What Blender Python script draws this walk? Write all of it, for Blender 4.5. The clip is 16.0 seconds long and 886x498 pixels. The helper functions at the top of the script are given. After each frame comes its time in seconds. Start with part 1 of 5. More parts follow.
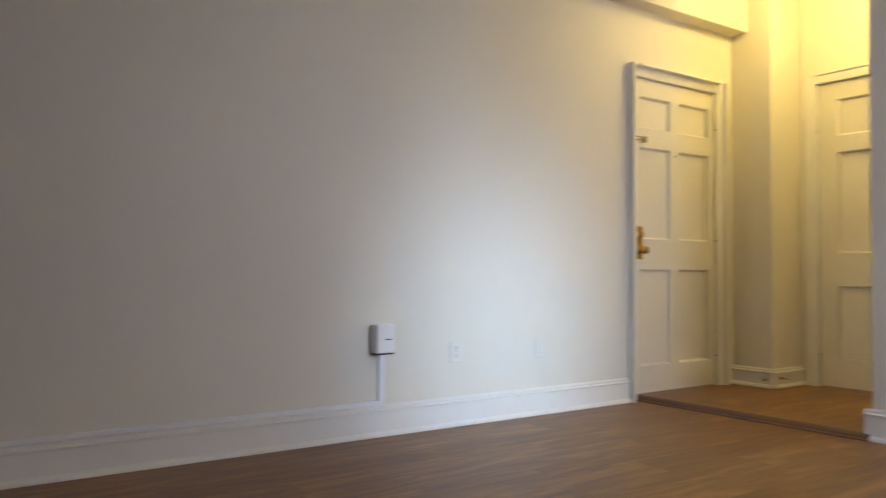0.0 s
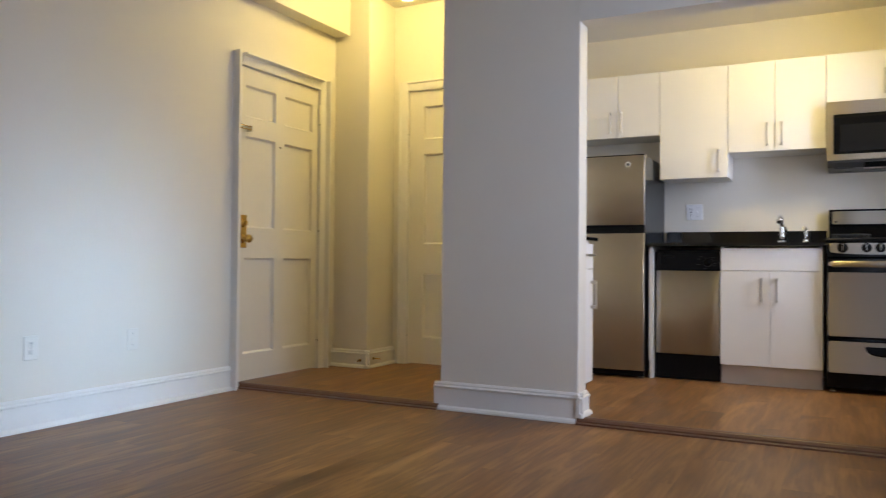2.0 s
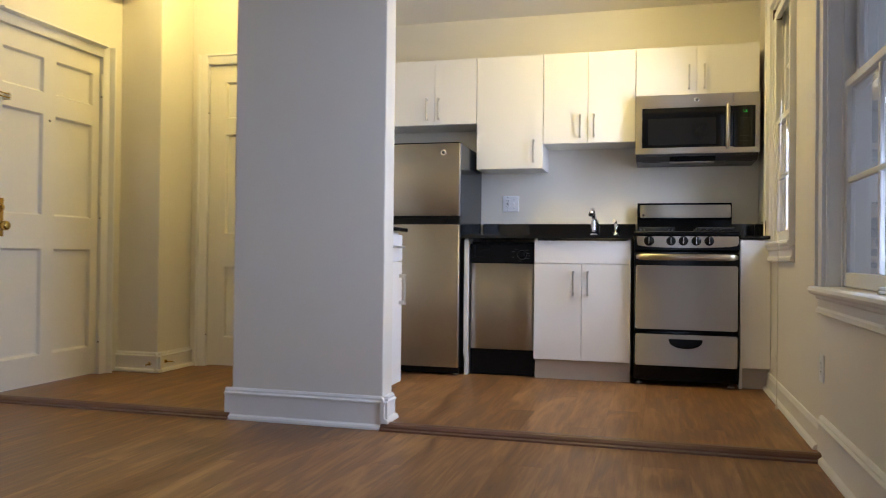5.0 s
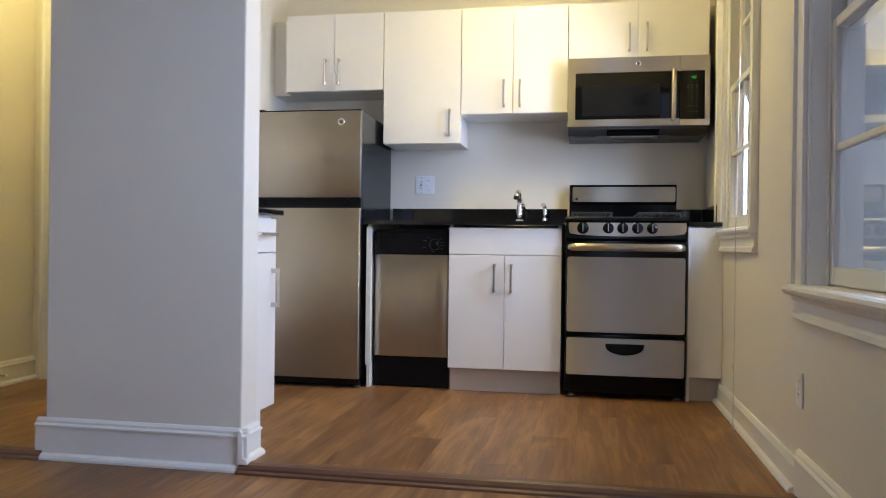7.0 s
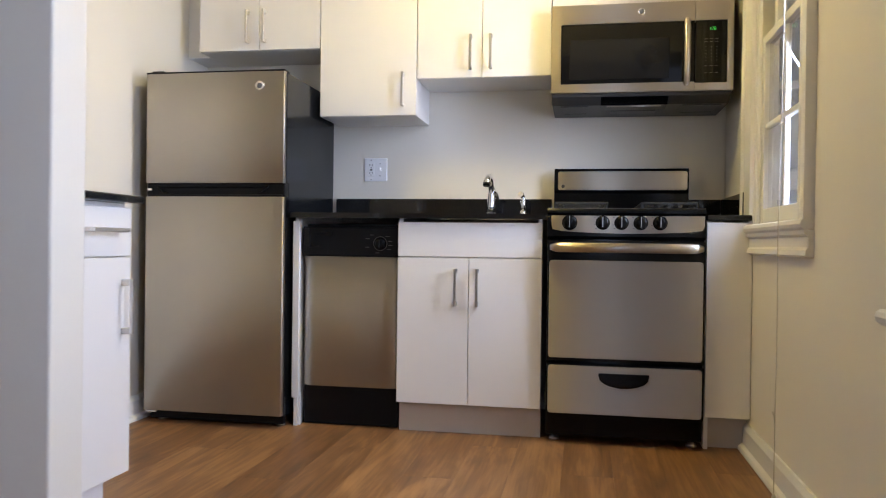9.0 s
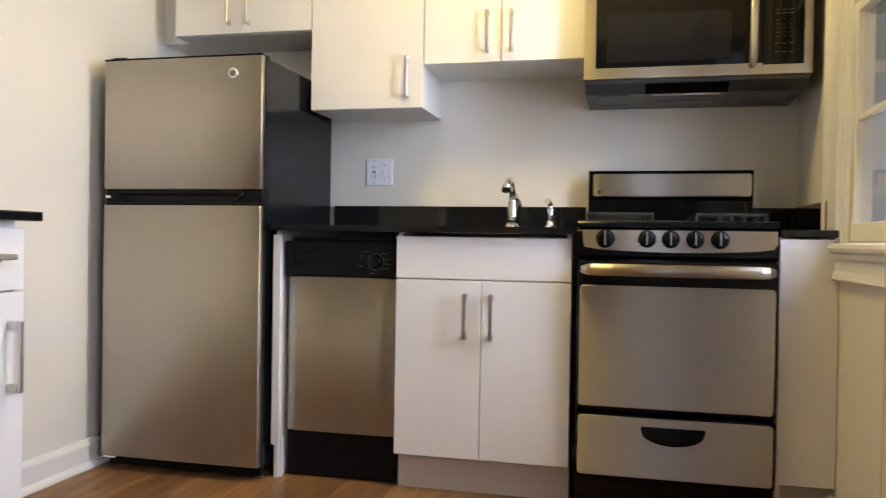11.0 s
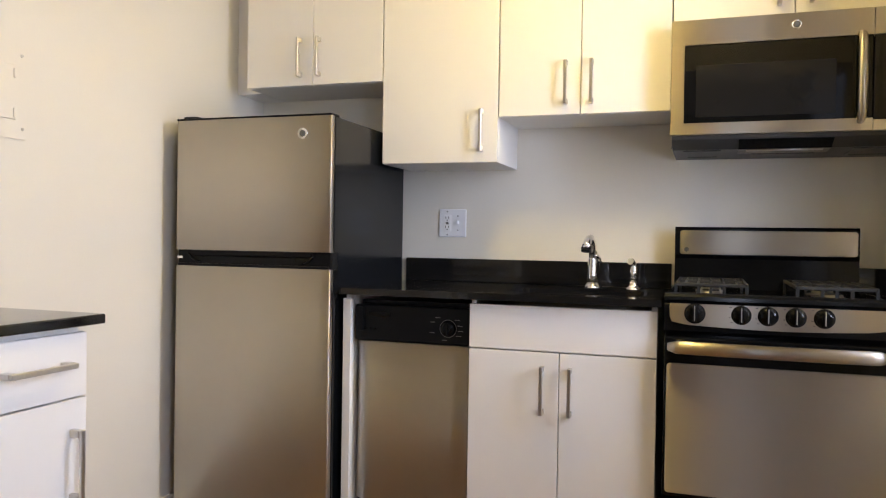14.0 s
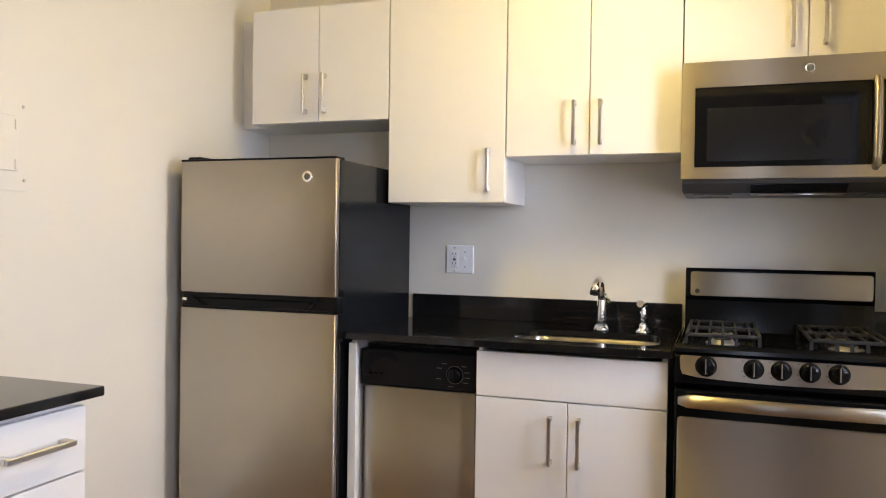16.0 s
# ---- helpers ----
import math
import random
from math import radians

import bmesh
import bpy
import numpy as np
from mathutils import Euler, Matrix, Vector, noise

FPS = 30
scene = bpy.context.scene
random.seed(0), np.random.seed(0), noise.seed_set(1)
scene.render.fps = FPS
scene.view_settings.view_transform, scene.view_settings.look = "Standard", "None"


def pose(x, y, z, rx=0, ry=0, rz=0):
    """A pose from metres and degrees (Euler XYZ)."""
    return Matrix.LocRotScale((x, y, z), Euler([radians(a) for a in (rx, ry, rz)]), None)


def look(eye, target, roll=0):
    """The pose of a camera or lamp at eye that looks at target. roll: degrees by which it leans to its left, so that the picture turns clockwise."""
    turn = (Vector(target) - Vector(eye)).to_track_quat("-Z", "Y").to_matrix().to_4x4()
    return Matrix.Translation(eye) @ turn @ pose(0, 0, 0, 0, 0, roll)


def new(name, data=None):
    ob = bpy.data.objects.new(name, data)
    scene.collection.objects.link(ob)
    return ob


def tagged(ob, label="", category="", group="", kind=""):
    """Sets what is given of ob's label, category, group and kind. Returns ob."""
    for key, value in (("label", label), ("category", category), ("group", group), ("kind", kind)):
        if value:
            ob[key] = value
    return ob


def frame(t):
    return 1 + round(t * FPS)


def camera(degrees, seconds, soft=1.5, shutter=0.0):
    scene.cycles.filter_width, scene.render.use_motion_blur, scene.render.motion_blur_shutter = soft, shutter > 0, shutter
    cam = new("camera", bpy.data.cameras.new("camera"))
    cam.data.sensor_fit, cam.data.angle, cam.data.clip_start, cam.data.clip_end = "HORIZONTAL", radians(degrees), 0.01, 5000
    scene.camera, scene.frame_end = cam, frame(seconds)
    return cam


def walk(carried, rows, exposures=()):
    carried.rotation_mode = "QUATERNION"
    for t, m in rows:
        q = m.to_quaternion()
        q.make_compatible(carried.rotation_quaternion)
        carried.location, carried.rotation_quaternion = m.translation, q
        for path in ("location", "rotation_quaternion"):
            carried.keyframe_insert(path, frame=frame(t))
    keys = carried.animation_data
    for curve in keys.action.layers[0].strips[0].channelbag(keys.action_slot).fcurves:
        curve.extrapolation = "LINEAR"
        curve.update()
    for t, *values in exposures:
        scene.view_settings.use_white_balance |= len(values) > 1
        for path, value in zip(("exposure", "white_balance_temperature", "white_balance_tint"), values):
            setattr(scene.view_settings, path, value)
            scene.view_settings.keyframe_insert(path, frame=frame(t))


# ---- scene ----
cam = camera(59.4, 16.0, soft=1.1, shutter=0.5)
PATH = [
    (0, (0.142, 0.366, 0.804), (1.301, 1.995, 0.862), 0.3),
    (0.5, (0.159, 0.345, 0.804), (1.563, 1.768, 0.856), 0.6),
    (1, (0.184, 0.307, 0.804), (1.749, 1.55, 0.851), 0.6),
    (1.5, (0.195, 0.277, 0.804), (1.882, 1.351, 0.846), 0.6),
    (2, (0.21, 0.249, 0.804), (1.985, 1.17, 0.839), 0.5),
    (2.5, (0.231, 0.235, 0.804), (2.064, 1.033, 0.836), 0.5),
    (3, (0.218, 0.221, 0.804), (2.088, 0.931, 0.831), 0.5),
    (3.5, (0.202, 0.207, 0.804), (2.091, 0.862, 0.828), 0.6),
    (4, (0.272, 0.206, 0.804), (2.173, 0.828, 0.826), 0.6),
    (4.2, (0.326, 0.211, 0.804), (2.231, 0.817, 0.827), 0.6),
    (6.5, (1.211, 0.251, 0.817), (3.174, 0.634, 0.814), 0.7),
    (7, (1.424, 0.242, 0.806), (3.391, 0.608, 0.802), 0.7),
    (7.5, (1.655, 0.271, 0.802), (3.623, 0.63, 0.798), 0.9),
    (8, (1.863, 0.285, 0.805), (3.832, 0.632, 0.798), 0.9),
    (8.5, (2.124, 0.234, 0.812), (4.093, 0.584, 0.801), 0.8),
    (10.8, (2.951, 0.197, 0.892), (4.907, 0.612, 0.871), 0.9),
    (11, (2.968, 0.199, 0.899), (4.914, 0.66, 0.879), 0.9),
    (11.5, (3.0, 0.208, 0.922), (4.925, 0.75, 0.904), 0.9),
    (12, (3.027, 0.204, 0.960), (4.941, 0.782, 0.938), 1.0),
    (12.5, (3.06, 0.203, 0.995), (4.966, 0.808, 0.971), 0.9),
    (13, (3.068, 0.222, 1.038), (4.97, 0.842, 1.015), 0.9),
    (13.5, (3.079, 0.228, 1.083), (4.975, 0.864, 1.060), 0.9),
    (14, (3.092, 0.229, 1.125), (4.983, 0.878, 1.100), 0.9),
    (14.5, (3.105, 0.234, 1.177), (4.992, 0.897, 1.152), 0.8),
    (15, (3.115, 0.242, 1.221), (4.999, 0.91, 1.196), 0.8),
    (15.5, (3.123, 0.239, 1.260), (5.005, 0.913, 1.232), 0.8),
    (16, (3.132, 0.233, 1.278), (5.015, 0.906, 1.251), 0.8),
]
walk(cam, [(t, look(eye, target, roll)) for t, eye, target, roll in PATH],
     exposures=((0.0, 0.06, 7250, 11), (0.6, -0.12, 6900, 10), (1.5, -0.1, 6700, 9.5), (3.5, -0.06, 6700, 10.5), (6.5, 0.05, 6050, 9.5),
                (8.5, 0.13, 6300, 10.5), (11.0, 0.12, 6950, 11), (16.0, 0.04, 7150, 11)))

# ---- world and light ----
KF = 0.03            # kitchen and entry floor level
NORTH, SOUTH, WEST = 3.66, -0.435, -2.2        # inner faces of the living room
world = bpy.data.worlds.new("sky")
scene.world = world
world.use_nodes = True
wn = world.node_tree.nodes
sky = wn.new("ShaderNodeTexSky")
sky.sky_type, sky.sun_disc = "NISHITA", False
sky.sun_elevation, sky.sun_rotation = radians(55), radians(26)
world.node_tree.links.new(sky.outputs[0], wn["Background"].inputs[0])
wn["Background"].inputs[1].default_value = 0.14

sun = new("sun", bpy.data.lights.new("sun", "SUN"))
sun.data.energy, sun.data.angle, sun.data.color = 3.5, radians(0.5), (1.0, 0.95, 0.88)
sun.matrix_world = look((12, 25, 40), (0, 0, 0))


def window_light(name, at, target, w, h, watts, spread, colour):
    """Skylight in a window opening, shining in."""
    lamp = new(name, bpy.data.lights.new(name, "AREA"))
    lamp.data.shape, lamp.data.size, lamp.data.size_y = "RECTANGLE", w, h
    lamp.data.energy, lamp.data.spread, lamp.data.color = watts, radians(spread), colour
    lamp.matrix_world = look(at, target)
    return lamp


WARM = (1.0, 0.79, 0.29)
DAY = (0.585, 0.70, 1.0)
window_light("window_light_living", (3.2, SOUTH + 0.004, 1.45), (2.92, 3.6, 0.42), 0.36, 1.2, 5.5, 31, (0.45, 0.68, 1.0))
window_light("window_light_living_east", (3.1, SOUTH + 0.004, 1.5), (3.4, 2.0, 1.0), 0.8, 1.45, 20, 130, DAY)
window_light("window_light_kitchen", (5.1, SOUTH + 0.004, 1.6), (5.32, 1.0, 1.25), 0.32, 1.2, 15.0, 124, DAY)
window_light("window_light_reveal", (3.1, -0.78, 1.5), (4.0, -0.3, 1.3), 0.8, 1.4, 2.2, 170, DAY)
window_light("window_light_west", (WEST + 0.004, -0.1, 1.5), (3.0, 0.9, 0.9), 0.24, 1.3, 6.5, 150, DAY)


# ---- materials ----
def material(name, colour, rough=0.5, metal=0.0, vary=0.06, scale=6.0, fine=60.0, bump=0.02, stretch=(1, 1, 1), spec=0.5, coat=0.0):
    """A surface with blotches at two scales and a fine relief."""
    m = bpy.data.materials.new(name)
    m.use_nodes = True
    n, link = m.node_tree.nodes, m.node_tree.links.new
    b = n["Principled BSDF"]
    b.inputs["Roughness"].default_value, b.inputs["Metallic"].default_value = rough, metal
    b.inputs["Specular IOR Level"].default_value = spec
    b.inputs["Coat Weight"].default_value = coat
    geo, mp = n.new("ShaderNodeNewGeometry"), n.new("ShaderNodeMapping")
    mp.inputs["Scale"].default_value = stretch
    link(geo.outputs["Position"], mp.inputs["Vector"])
    big, small = n.new("ShaderNodeTexNoise"), n.new("ShaderNodeTexNoise")
    big.inputs["Scale"].default_value, small.inputs["Scale"].default_value = scale, fine
    big.inputs["Detail"].default_value, small.inputs["Detail"].default_value = 4, 3
    for t in (big, small):
        link(mp.outputs[0], t.inputs["Vector"])
    add = n.new("ShaderNodeMath")
    add.operation = "MULTIPLY_ADD"
    add.inputs[1].default_value = 0.4
    link(small.outputs[0], add.inputs[0])
    link(big.outputs[0], add.inputs[2])
    ramp = n.new("ShaderNodeMapRange")
    ramp.inputs["From Min"].default_value, ramp.inputs["From Max"].default_value = 0.4, 1.0
    ramp.inputs["To Min"].default_value, ramp.inputs["To Max"].default_value = 1 - vary, 1 + vary
    link(add.outputs[0], ramp.inputs["Value"])
    mul = n.new("ShaderNodeMix")
    mul.data_type, mul.blend_type = "RGBA", "MULTIPLY"
    mul.inputs["Factor"].default_value = 1.0
    mul.inputs["A"].default_value = (*colour, 1)
    link(ramp.outputs[0], mul.inputs["B"])
    link(mul.outputs["Result"], b.inputs["Base Color"])
    rr = n.new("ShaderNodeMapRange")
    rr.inputs["To Min"].default_value, rr.inputs["To Max"].default_value = max(rough - 0.03, 0.02), min(rough + 0.03, 1)
    link(big.outputs[0], rr.inputs["Value"])
    link(rr.outputs[0], b.inputs["Roughness"])
    if bump:
        bm_ = n.new("ShaderNodeBump")
        bm_.inputs["Strength"].default_value, bm_.inputs["Distance"].default_value = bump * 5, 0.004
        link(small.outputs[0], bm_.inputs["Height"])
        link(bm_.outputs[0], b.inputs["Normal"])
    return m


def wood_floor(name, axis):
    """Laminate planks: each plank its own tone, long grain along the plank."""
    m = bpy.data.materials.new(name)
    m.use_nodes = True
    n, link = m.node_tree.nodes, m.node_tree.links.new
    b = n["Principled BSDF"]
    b.inputs["Specular IOR Level"].default_value = 0.3
    geo, info = n.new("ShaderNodeNewGeometry"), n.new("ShaderNodeObjectInfo")
    shift = n.new("ShaderNodeVectorMath")
    shift.operation = "MULTIPLY_ADD"
    shift.inputs[1].default_value = (7.0, 11.0, 3.0)
    link(info.outputs["Random"], shift.inputs[0])
    link(geo.outputs["Position"], shift.inputs[2])
    mp = n.new("ShaderNodeMapping")
    mp.inputs["Scale"].default_value = (1.5, 9, 1) if axis == "x" else (9, 1.5, 1)
    link(shift.outputs[0], mp.inputs["Vector"])
    grain = n.new("ShaderNodeTexNoise")
    grain.inputs["Scale"].default_value, grain.inputs["Detail"].default_value = 1.0, 8
    grain.inputs["Distortion"].default_value = 1.8
    link(mp.outputs[0], grain.inputs["Vector"])
    pores = n.new("ShaderNodeTexNoise")
    pores.inputs["Detail"].default_value = 3
    mp2 = n.new("ShaderNodeMapping")
    mp2.inputs["Scale"].default_value = (4, 95, 1) if axis == "x" else (95, 4, 1)
    link(shift.outputs[0], mp2.inputs["Vector"])
    link(mp2.outputs[0], pores.inputs["Vector"])
    pores.inputs["Scale"].default_value = 1.0
    mixv = n.new("ShaderNodeMath")
    mixv.operation = "MULTIPLY_ADD"
    mixv.inputs[1].default_value = 0.26
    link(pores.outputs[0], mixv.inputs[0])
    wave = n.new("ShaderNodeTexWave")
    wave.bands_direction = "Y" if axis == "x" else "X"
    for key, value in (("Scale", 0.9), ("Distortion", 20.0), ("Detail", 3.0), ("Detail Scale", 0.7)):
        wave.inputs[key].default_value = value
    link(mp.outputs[0], wave.inputs["Vector"])
    rings = n.new("ShaderNodeMath")
    rings.operation = "MULTIPLY_ADD"
    rings.inputs[1].default_value = 0.06
    link(wave.outputs["Fac"], rings.inputs[0])
    link(grain.outputs[0], rings.inputs[2])
    link(rings.outputs[0], mixv.inputs[2])
    tone = n.new("ShaderNodeMath")
    tone.operation = "MULTIPLY_ADD"
    tone.inputs[1].default_value = 0.14
    link(info.outputs["Random"], tone.inputs[0])
    link(mixv.outputs[0], tone.inputs[2])
    ramp = n.new("ShaderNodeValToRGB")
    e = ramp.color_ramp.elements
    e[0].position, e[0].color = 0.43, (0.108, 0.050, 0.020, 1)
    e[1].position, e[1].color = 1.0, (0.38, 0.205, 0.086, 1)
    mid = e.new(0.72)
    mid.color = (0.215, 0.105, 0.043, 1)
    link(tone.outputs[0], ramp.inputs[0])
    link(ramp.outputs[0], b.inputs["Base Color"])
    rr = n.new("ShaderNodeMapRange")
    rr.inputs["To Min"].default_value, rr.inputs["To Max"].default_value = 0.3, 0.5
    link(grain.outputs[0], rr.inputs["Value"])
    link(rr.outputs[0], b.inputs["Roughness"])
    bump = n.new("ShaderNodeBump")
    bump.inputs["Strength"].default_value, bump.inputs["Distance"].default_value = 0.12, 0.002
    link(pores.outputs[0], bump.inputs["Height"])
    link(bump.outputs[0], b.inputs["Normal"])
    return m


def glass(name, tint=(1, 1, 1)):
    m = bpy.data.materials.new(name)
    m.use_nodes = True
    b = m.node_tree.nodes["Principled BSDF"]
    b.inputs["Base Color"].default_value = (*tint, 1)
    b.inputs["Roughness"].default_value, b.inputs["Transmission Weight"].default_value = 0.02, 1.0
    b.inputs["IOR"].default_value = 1.45
    return m


def glow(name, colour, strength):
    m = bpy.data.materials.new(name)
    m.use_nodes = True
    b = m.node_tree.nodes["Principled BSDF"]
    b.inputs["Base Color"].default_value = (*colour, 1)
    b.inputs["Emission Color"].default_value, b.inputs["Emission Strength"].default_value = (*colour, 1), strength
    return m


def brushed(name, colour, rough):
    """Steel brushed sideways: highlights are drawn out up and down."""
    m = material(name, colour, rough, 1.0, vary=0.02, scale=1.5, fine=30, bump=0.0)
    n, link = m.node_tree.nodes, m.node_tree.links.new
    b = n["Principled BSDF"]
    up = n.new("ShaderNodeCombineXYZ")
    up.inputs["Z"].default_value = 1.0
    b.inputs["Anisotropic"].default_value, b.inputs["Anisotropic Rotation"].default_value = 1.0, 0.0
    link(up.outputs[0], b.inputs["Tangent"])
    return m


WALL = material("wall_paint", (0.78, 0.735, 0.645), 0.55, vary=0.025, scale=1.3, fine=140, bump=0.012)
CEIL = material("ceiling_paint", (0.78, 0.74, 0.66), 0.8, vary=0.02, scale=1.2, fine=120, bump=0.01)
TRIM = material("trim_gloss_paint", (0.82, 0.80, 0.76), 0.38, vary=0.03, scale=4, fine=50, bump=0.012)
DOORP = material("door_gloss_paint", (0.79, 0.75, 0.66), 0.3, vary=0.03, scale=3, fine=45, bump=0.015)
LAMINATE = material("white_laminate", (0.82, 0.79, 0.75), 0.35, vary=0.015, scale=2, fine=200, bump=0.004)
LAMEDGE = material("laminate_edge", (0.62, 0.58, 0.52), 0.5, vary=0.03)
KICK = material("beige_toe_kick", (0.56, 0.49, 0.41), 0.5, vary=0.04)
STEEL = brushed("brushed_steel", (0.50, 0.46, 0.40), 0.40)
STEELH = brushed("brushed_steel_trim", (0.54, 0.495, 0.43), 0.30)
NICKEL = material("satin_nickel", (0.60, 0.57, 0.53), 0.3, 1.0, vary=0.02, bump=0)
CHROME = material("chrome", (0.80, 0.80, 0.80), 0.06, 1.0, vary=0.01, bump=0)
BRASS = material("worn_brass", (0.62, 0.42, 0.14), 0.24, 1.0, vary=0.12, scale=20, fine=90, bump=0.01)
BLACK = material("black_enamel", (0.004, 0.004, 0.0042), 0.11, vary=0.1, bump=0.002, spec=0.2)
BLACKM = material("black_textured_side", (0.007, 0.008, 0.010), 0.18, vary=0.1, fine=260, bump=0.006, spec=0.24)
IRON = material("cast_iron", (0.008, 0.008, 0.008), 0.6, vary=0.15, fine=180, bump=0.04)
PLASTIC = material("black_plastic", (0.006, 0.006, 0.0065), 0.33, vary=0.08, bump=0.008, spec=0.15)
GRANITE = material("black_granite", (0.007, 0.007, 0.0075), 0.08, vary=0.5, scale=30, fine=240, bump=0, spec=0.45)
DARKGLASS = material("dark_oven_glass", (0.004, 0.004, 0.004), 0.05, vary=0.05, bump=0, spec=0.3)
SCREEN = material("microwave_screen_mesh", (0.009, 0.0085, 0.008), 0.14, vary=0.1, fine=400, bump=0.004, spec=0.3)
WHITEP = material("white_switch_plastic", (0.86, 0.86, 0.87), 0.35, vary=0.02, bump=0.003)
PANGREY = material("dark_grey_painted_steel", (0.05, 0.048, 0.045), 0.4, vary=0.08, bump=0.006)
IVORY = material("ivory_plate_plastic", (0.79, 0.76, 0.69), 0.4, vary=0.02, bump=0.003)
FROSTED = material("frosted_lens", (0.10, 0.097, 0.09), 0.4, vary=0.04)
SLOT = material("dark_slot", (0.05, 0.05, 0.05), 0.6, vary=0.05, bump=0)
GREYP = material("grey_print", (0.12, 0.12, 0.115), 0.5, vary=0.03, bump=0)
REDUCER = material("stained_threshold_wood", (0.125, 0.055, 0.032), 0.4, vary=0.2, scale=8, fine=60, stretch=(6, 1, 1))
BRACKET = material("brown_bracket", (0.10, 0.045, 0.035), 0.5, vary=0.1)
CORD = material("cotton_cord", (0.66, 0.62, 0.54), 0.9, vary=0.05)
BRICK = material("red_brick", (0.36, 0.17, 0.13), 0.85, vary=0.25, scale=5, fine=60, bump=0.05)
MORTAR = material("mortar", (0.55, 0.50, 0.45), 0.9, vary=0.1, fine=80, bump=0.05)
SLATE = material("blue_grey_paint", (0.34, 0.37, 0.46), 0.6, vary=0.08, scale=3, bump=0.01)
LIMESTONE = material("limestone", (0.62, 0.57, 0.48), 0.8, vary=0.1, scale=3, bump=0.03)
ASPHALT = material("asphalt", (0.05, 0.05, 0.05), 0.9, vary=0.2, fine=80, bump=0.05)
GLASS = glass("window_glass")
LEDS = glow("green_display", (0.05, 0.9, 0.12), 0.3)
GLOBE = glow("lit_opal_glass", WARM, 47.0)
DOME = glow("lit_kitchen_diffuser", WARM, 59.0)
FLOORX = wood_floor("laminate_planks", "x")


# ---- building helpers ----
def link_mesh(name, bm, mat, parent=None, label=""):
    me = bpy.data.meshes.new(name)
    bm.normal_update()
    bm.to_mesh(me)
    bm.free()
    me.materials.append(mat)
    ob = new(name, me)
    if parent:
        ob.parent = parent
    return tagged(ob, label=label) if label else ob


def base_of(ob):
    while ob.parent:
        ob = ob.parent
    return ob.location


def part(name, bm, mat, parent, label=""):
    """Links a bmesh, drawn in world metres, as one mesh under its thing."""
    bmesh.ops.translate(bm, verts=bm.verts, vec=-base_of(parent))
    return link_mesh(name, bm, mat, parent, label)


def thing(name, at, label, category, group="", kind=""):
    ob = new(name)
    ob.empty_display_size = 0.05
    ob.location = at
    return tagged(ob, label, category, group, kind)


def cube(bm, x0, x1, y0, y1, z0, z1, bevel=0.0, seg=2):
    """Adds a box, its edges rounded by bevel."""
    vs = [bm.verts.new((x, y, z)) for x in (x0, x1) for y in (y0, y1) for z in (z0, z1)]
    fs = [bm.faces.new([vs[i] for i in q]) for q in ((0, 1, 3, 2), (4, 6, 7, 5), (0, 4, 5, 1), (2, 3, 7, 6), (0, 2, 6, 4), (1, 5, 7, 3))]
    if bevel:
        es = list({e for f in fs for e in f.edges})
        bmesh.ops.bevel(bm, geom=es, offset=bevel, segments=seg, affect="EDGES", profile=0.5)
    return bm


def box(x0, x1, y0, y1, z0, z1, bevel=0.0, seg=2):
    return cube(bmesh.new(), x0, x1, y0, y1, z0, z1, bevel, seg)


def rod(bm, a, b, r0, r1=None, n=20, caps=True):
    """Adds a round bar from a to b."""
    a, b = Vector(a), Vector(b)
    q = (b - a).to_track_quat("Z", "Y")
    rings = []
    for p, r in ((a, r0), (b, r0 if r1 is None else r1)):
        rings.append([bm.verts.new(p + q @ Vector((r * math.cos(2 * math.pi * k / n), r * math.sin(2 * math.pi * k / n), 0))) for k in range(n)])
    for k in range(n):
        f = bm.faces.new((rings[0][k], rings[0][(k + 1) % n], rings[1][(k + 1) % n], rings[1][k]))
        f.smooth = True
    if caps:
        bm.faces.new(rings[0][::-1])
        bm.faces.new(rings[1])
    return bm


def lathe(bm, a, way, profile, n=24):
    """Adds a turned shape: profile is (distance along way, radius)."""
    a, way = Vector(a), Vector(way).normalized()
    q = way.to_track_quat("Z", "Y")
    rings = [[bm.verts.new(a + way * d + q @ Vector((r * math.cos(2 * math.pi * k / n), r * math.sin(2 * math.pi * k / n), 0))) for k in range(n)] for d, r in profile]
    for r0, r1 in zip(rings, rings[1:]):
        for k in range(n):
            bm.faces.new((r0[k], r0[(k + 1) % n], r1[(k + 1) % n], r1[k])).smooth = True
    bm.faces.new(rings[0][::-1])
    bm.faces.new(rings[-1])
    return bm


def tube(bm, points, radii, n=14):
    """Adds a round tube through points."""
    pts = [Vector(p) for p in points]
    radii = radii if isinstance(radii, (list, tuple)) else [radii] * len(pts)
    rings = []
    for i, p in enumerate(pts):
        d = (pts[min(i + 1, len(pts) - 1)] - pts[max(i - 1, 0)]).normalized()
        side = d.cross(Vector((0, 1, 0)))
        side = side.normalized() if side.length > 0.05 else d.cross(Vector((1, 0, 0))).normalized()
        up = side.cross(d)
        rings.append([bm.verts.new(p + radii[i] * (math.cos(2 * math.pi * k / n) * side + math.sin(2 * math.pi * k / n) * up)) for k in range(n)])
    for r0, r1 in zip(rings, rings[1:]):
        for k in range(n):
            bm.faces.new((r0[k], r0[(k + 1) % n], r1[(k + 1) % n], r1[k])).smooth = True
    bm.faces.new(rings[0][::-1])
    bm.faces.new(rings[-1])
    return bm


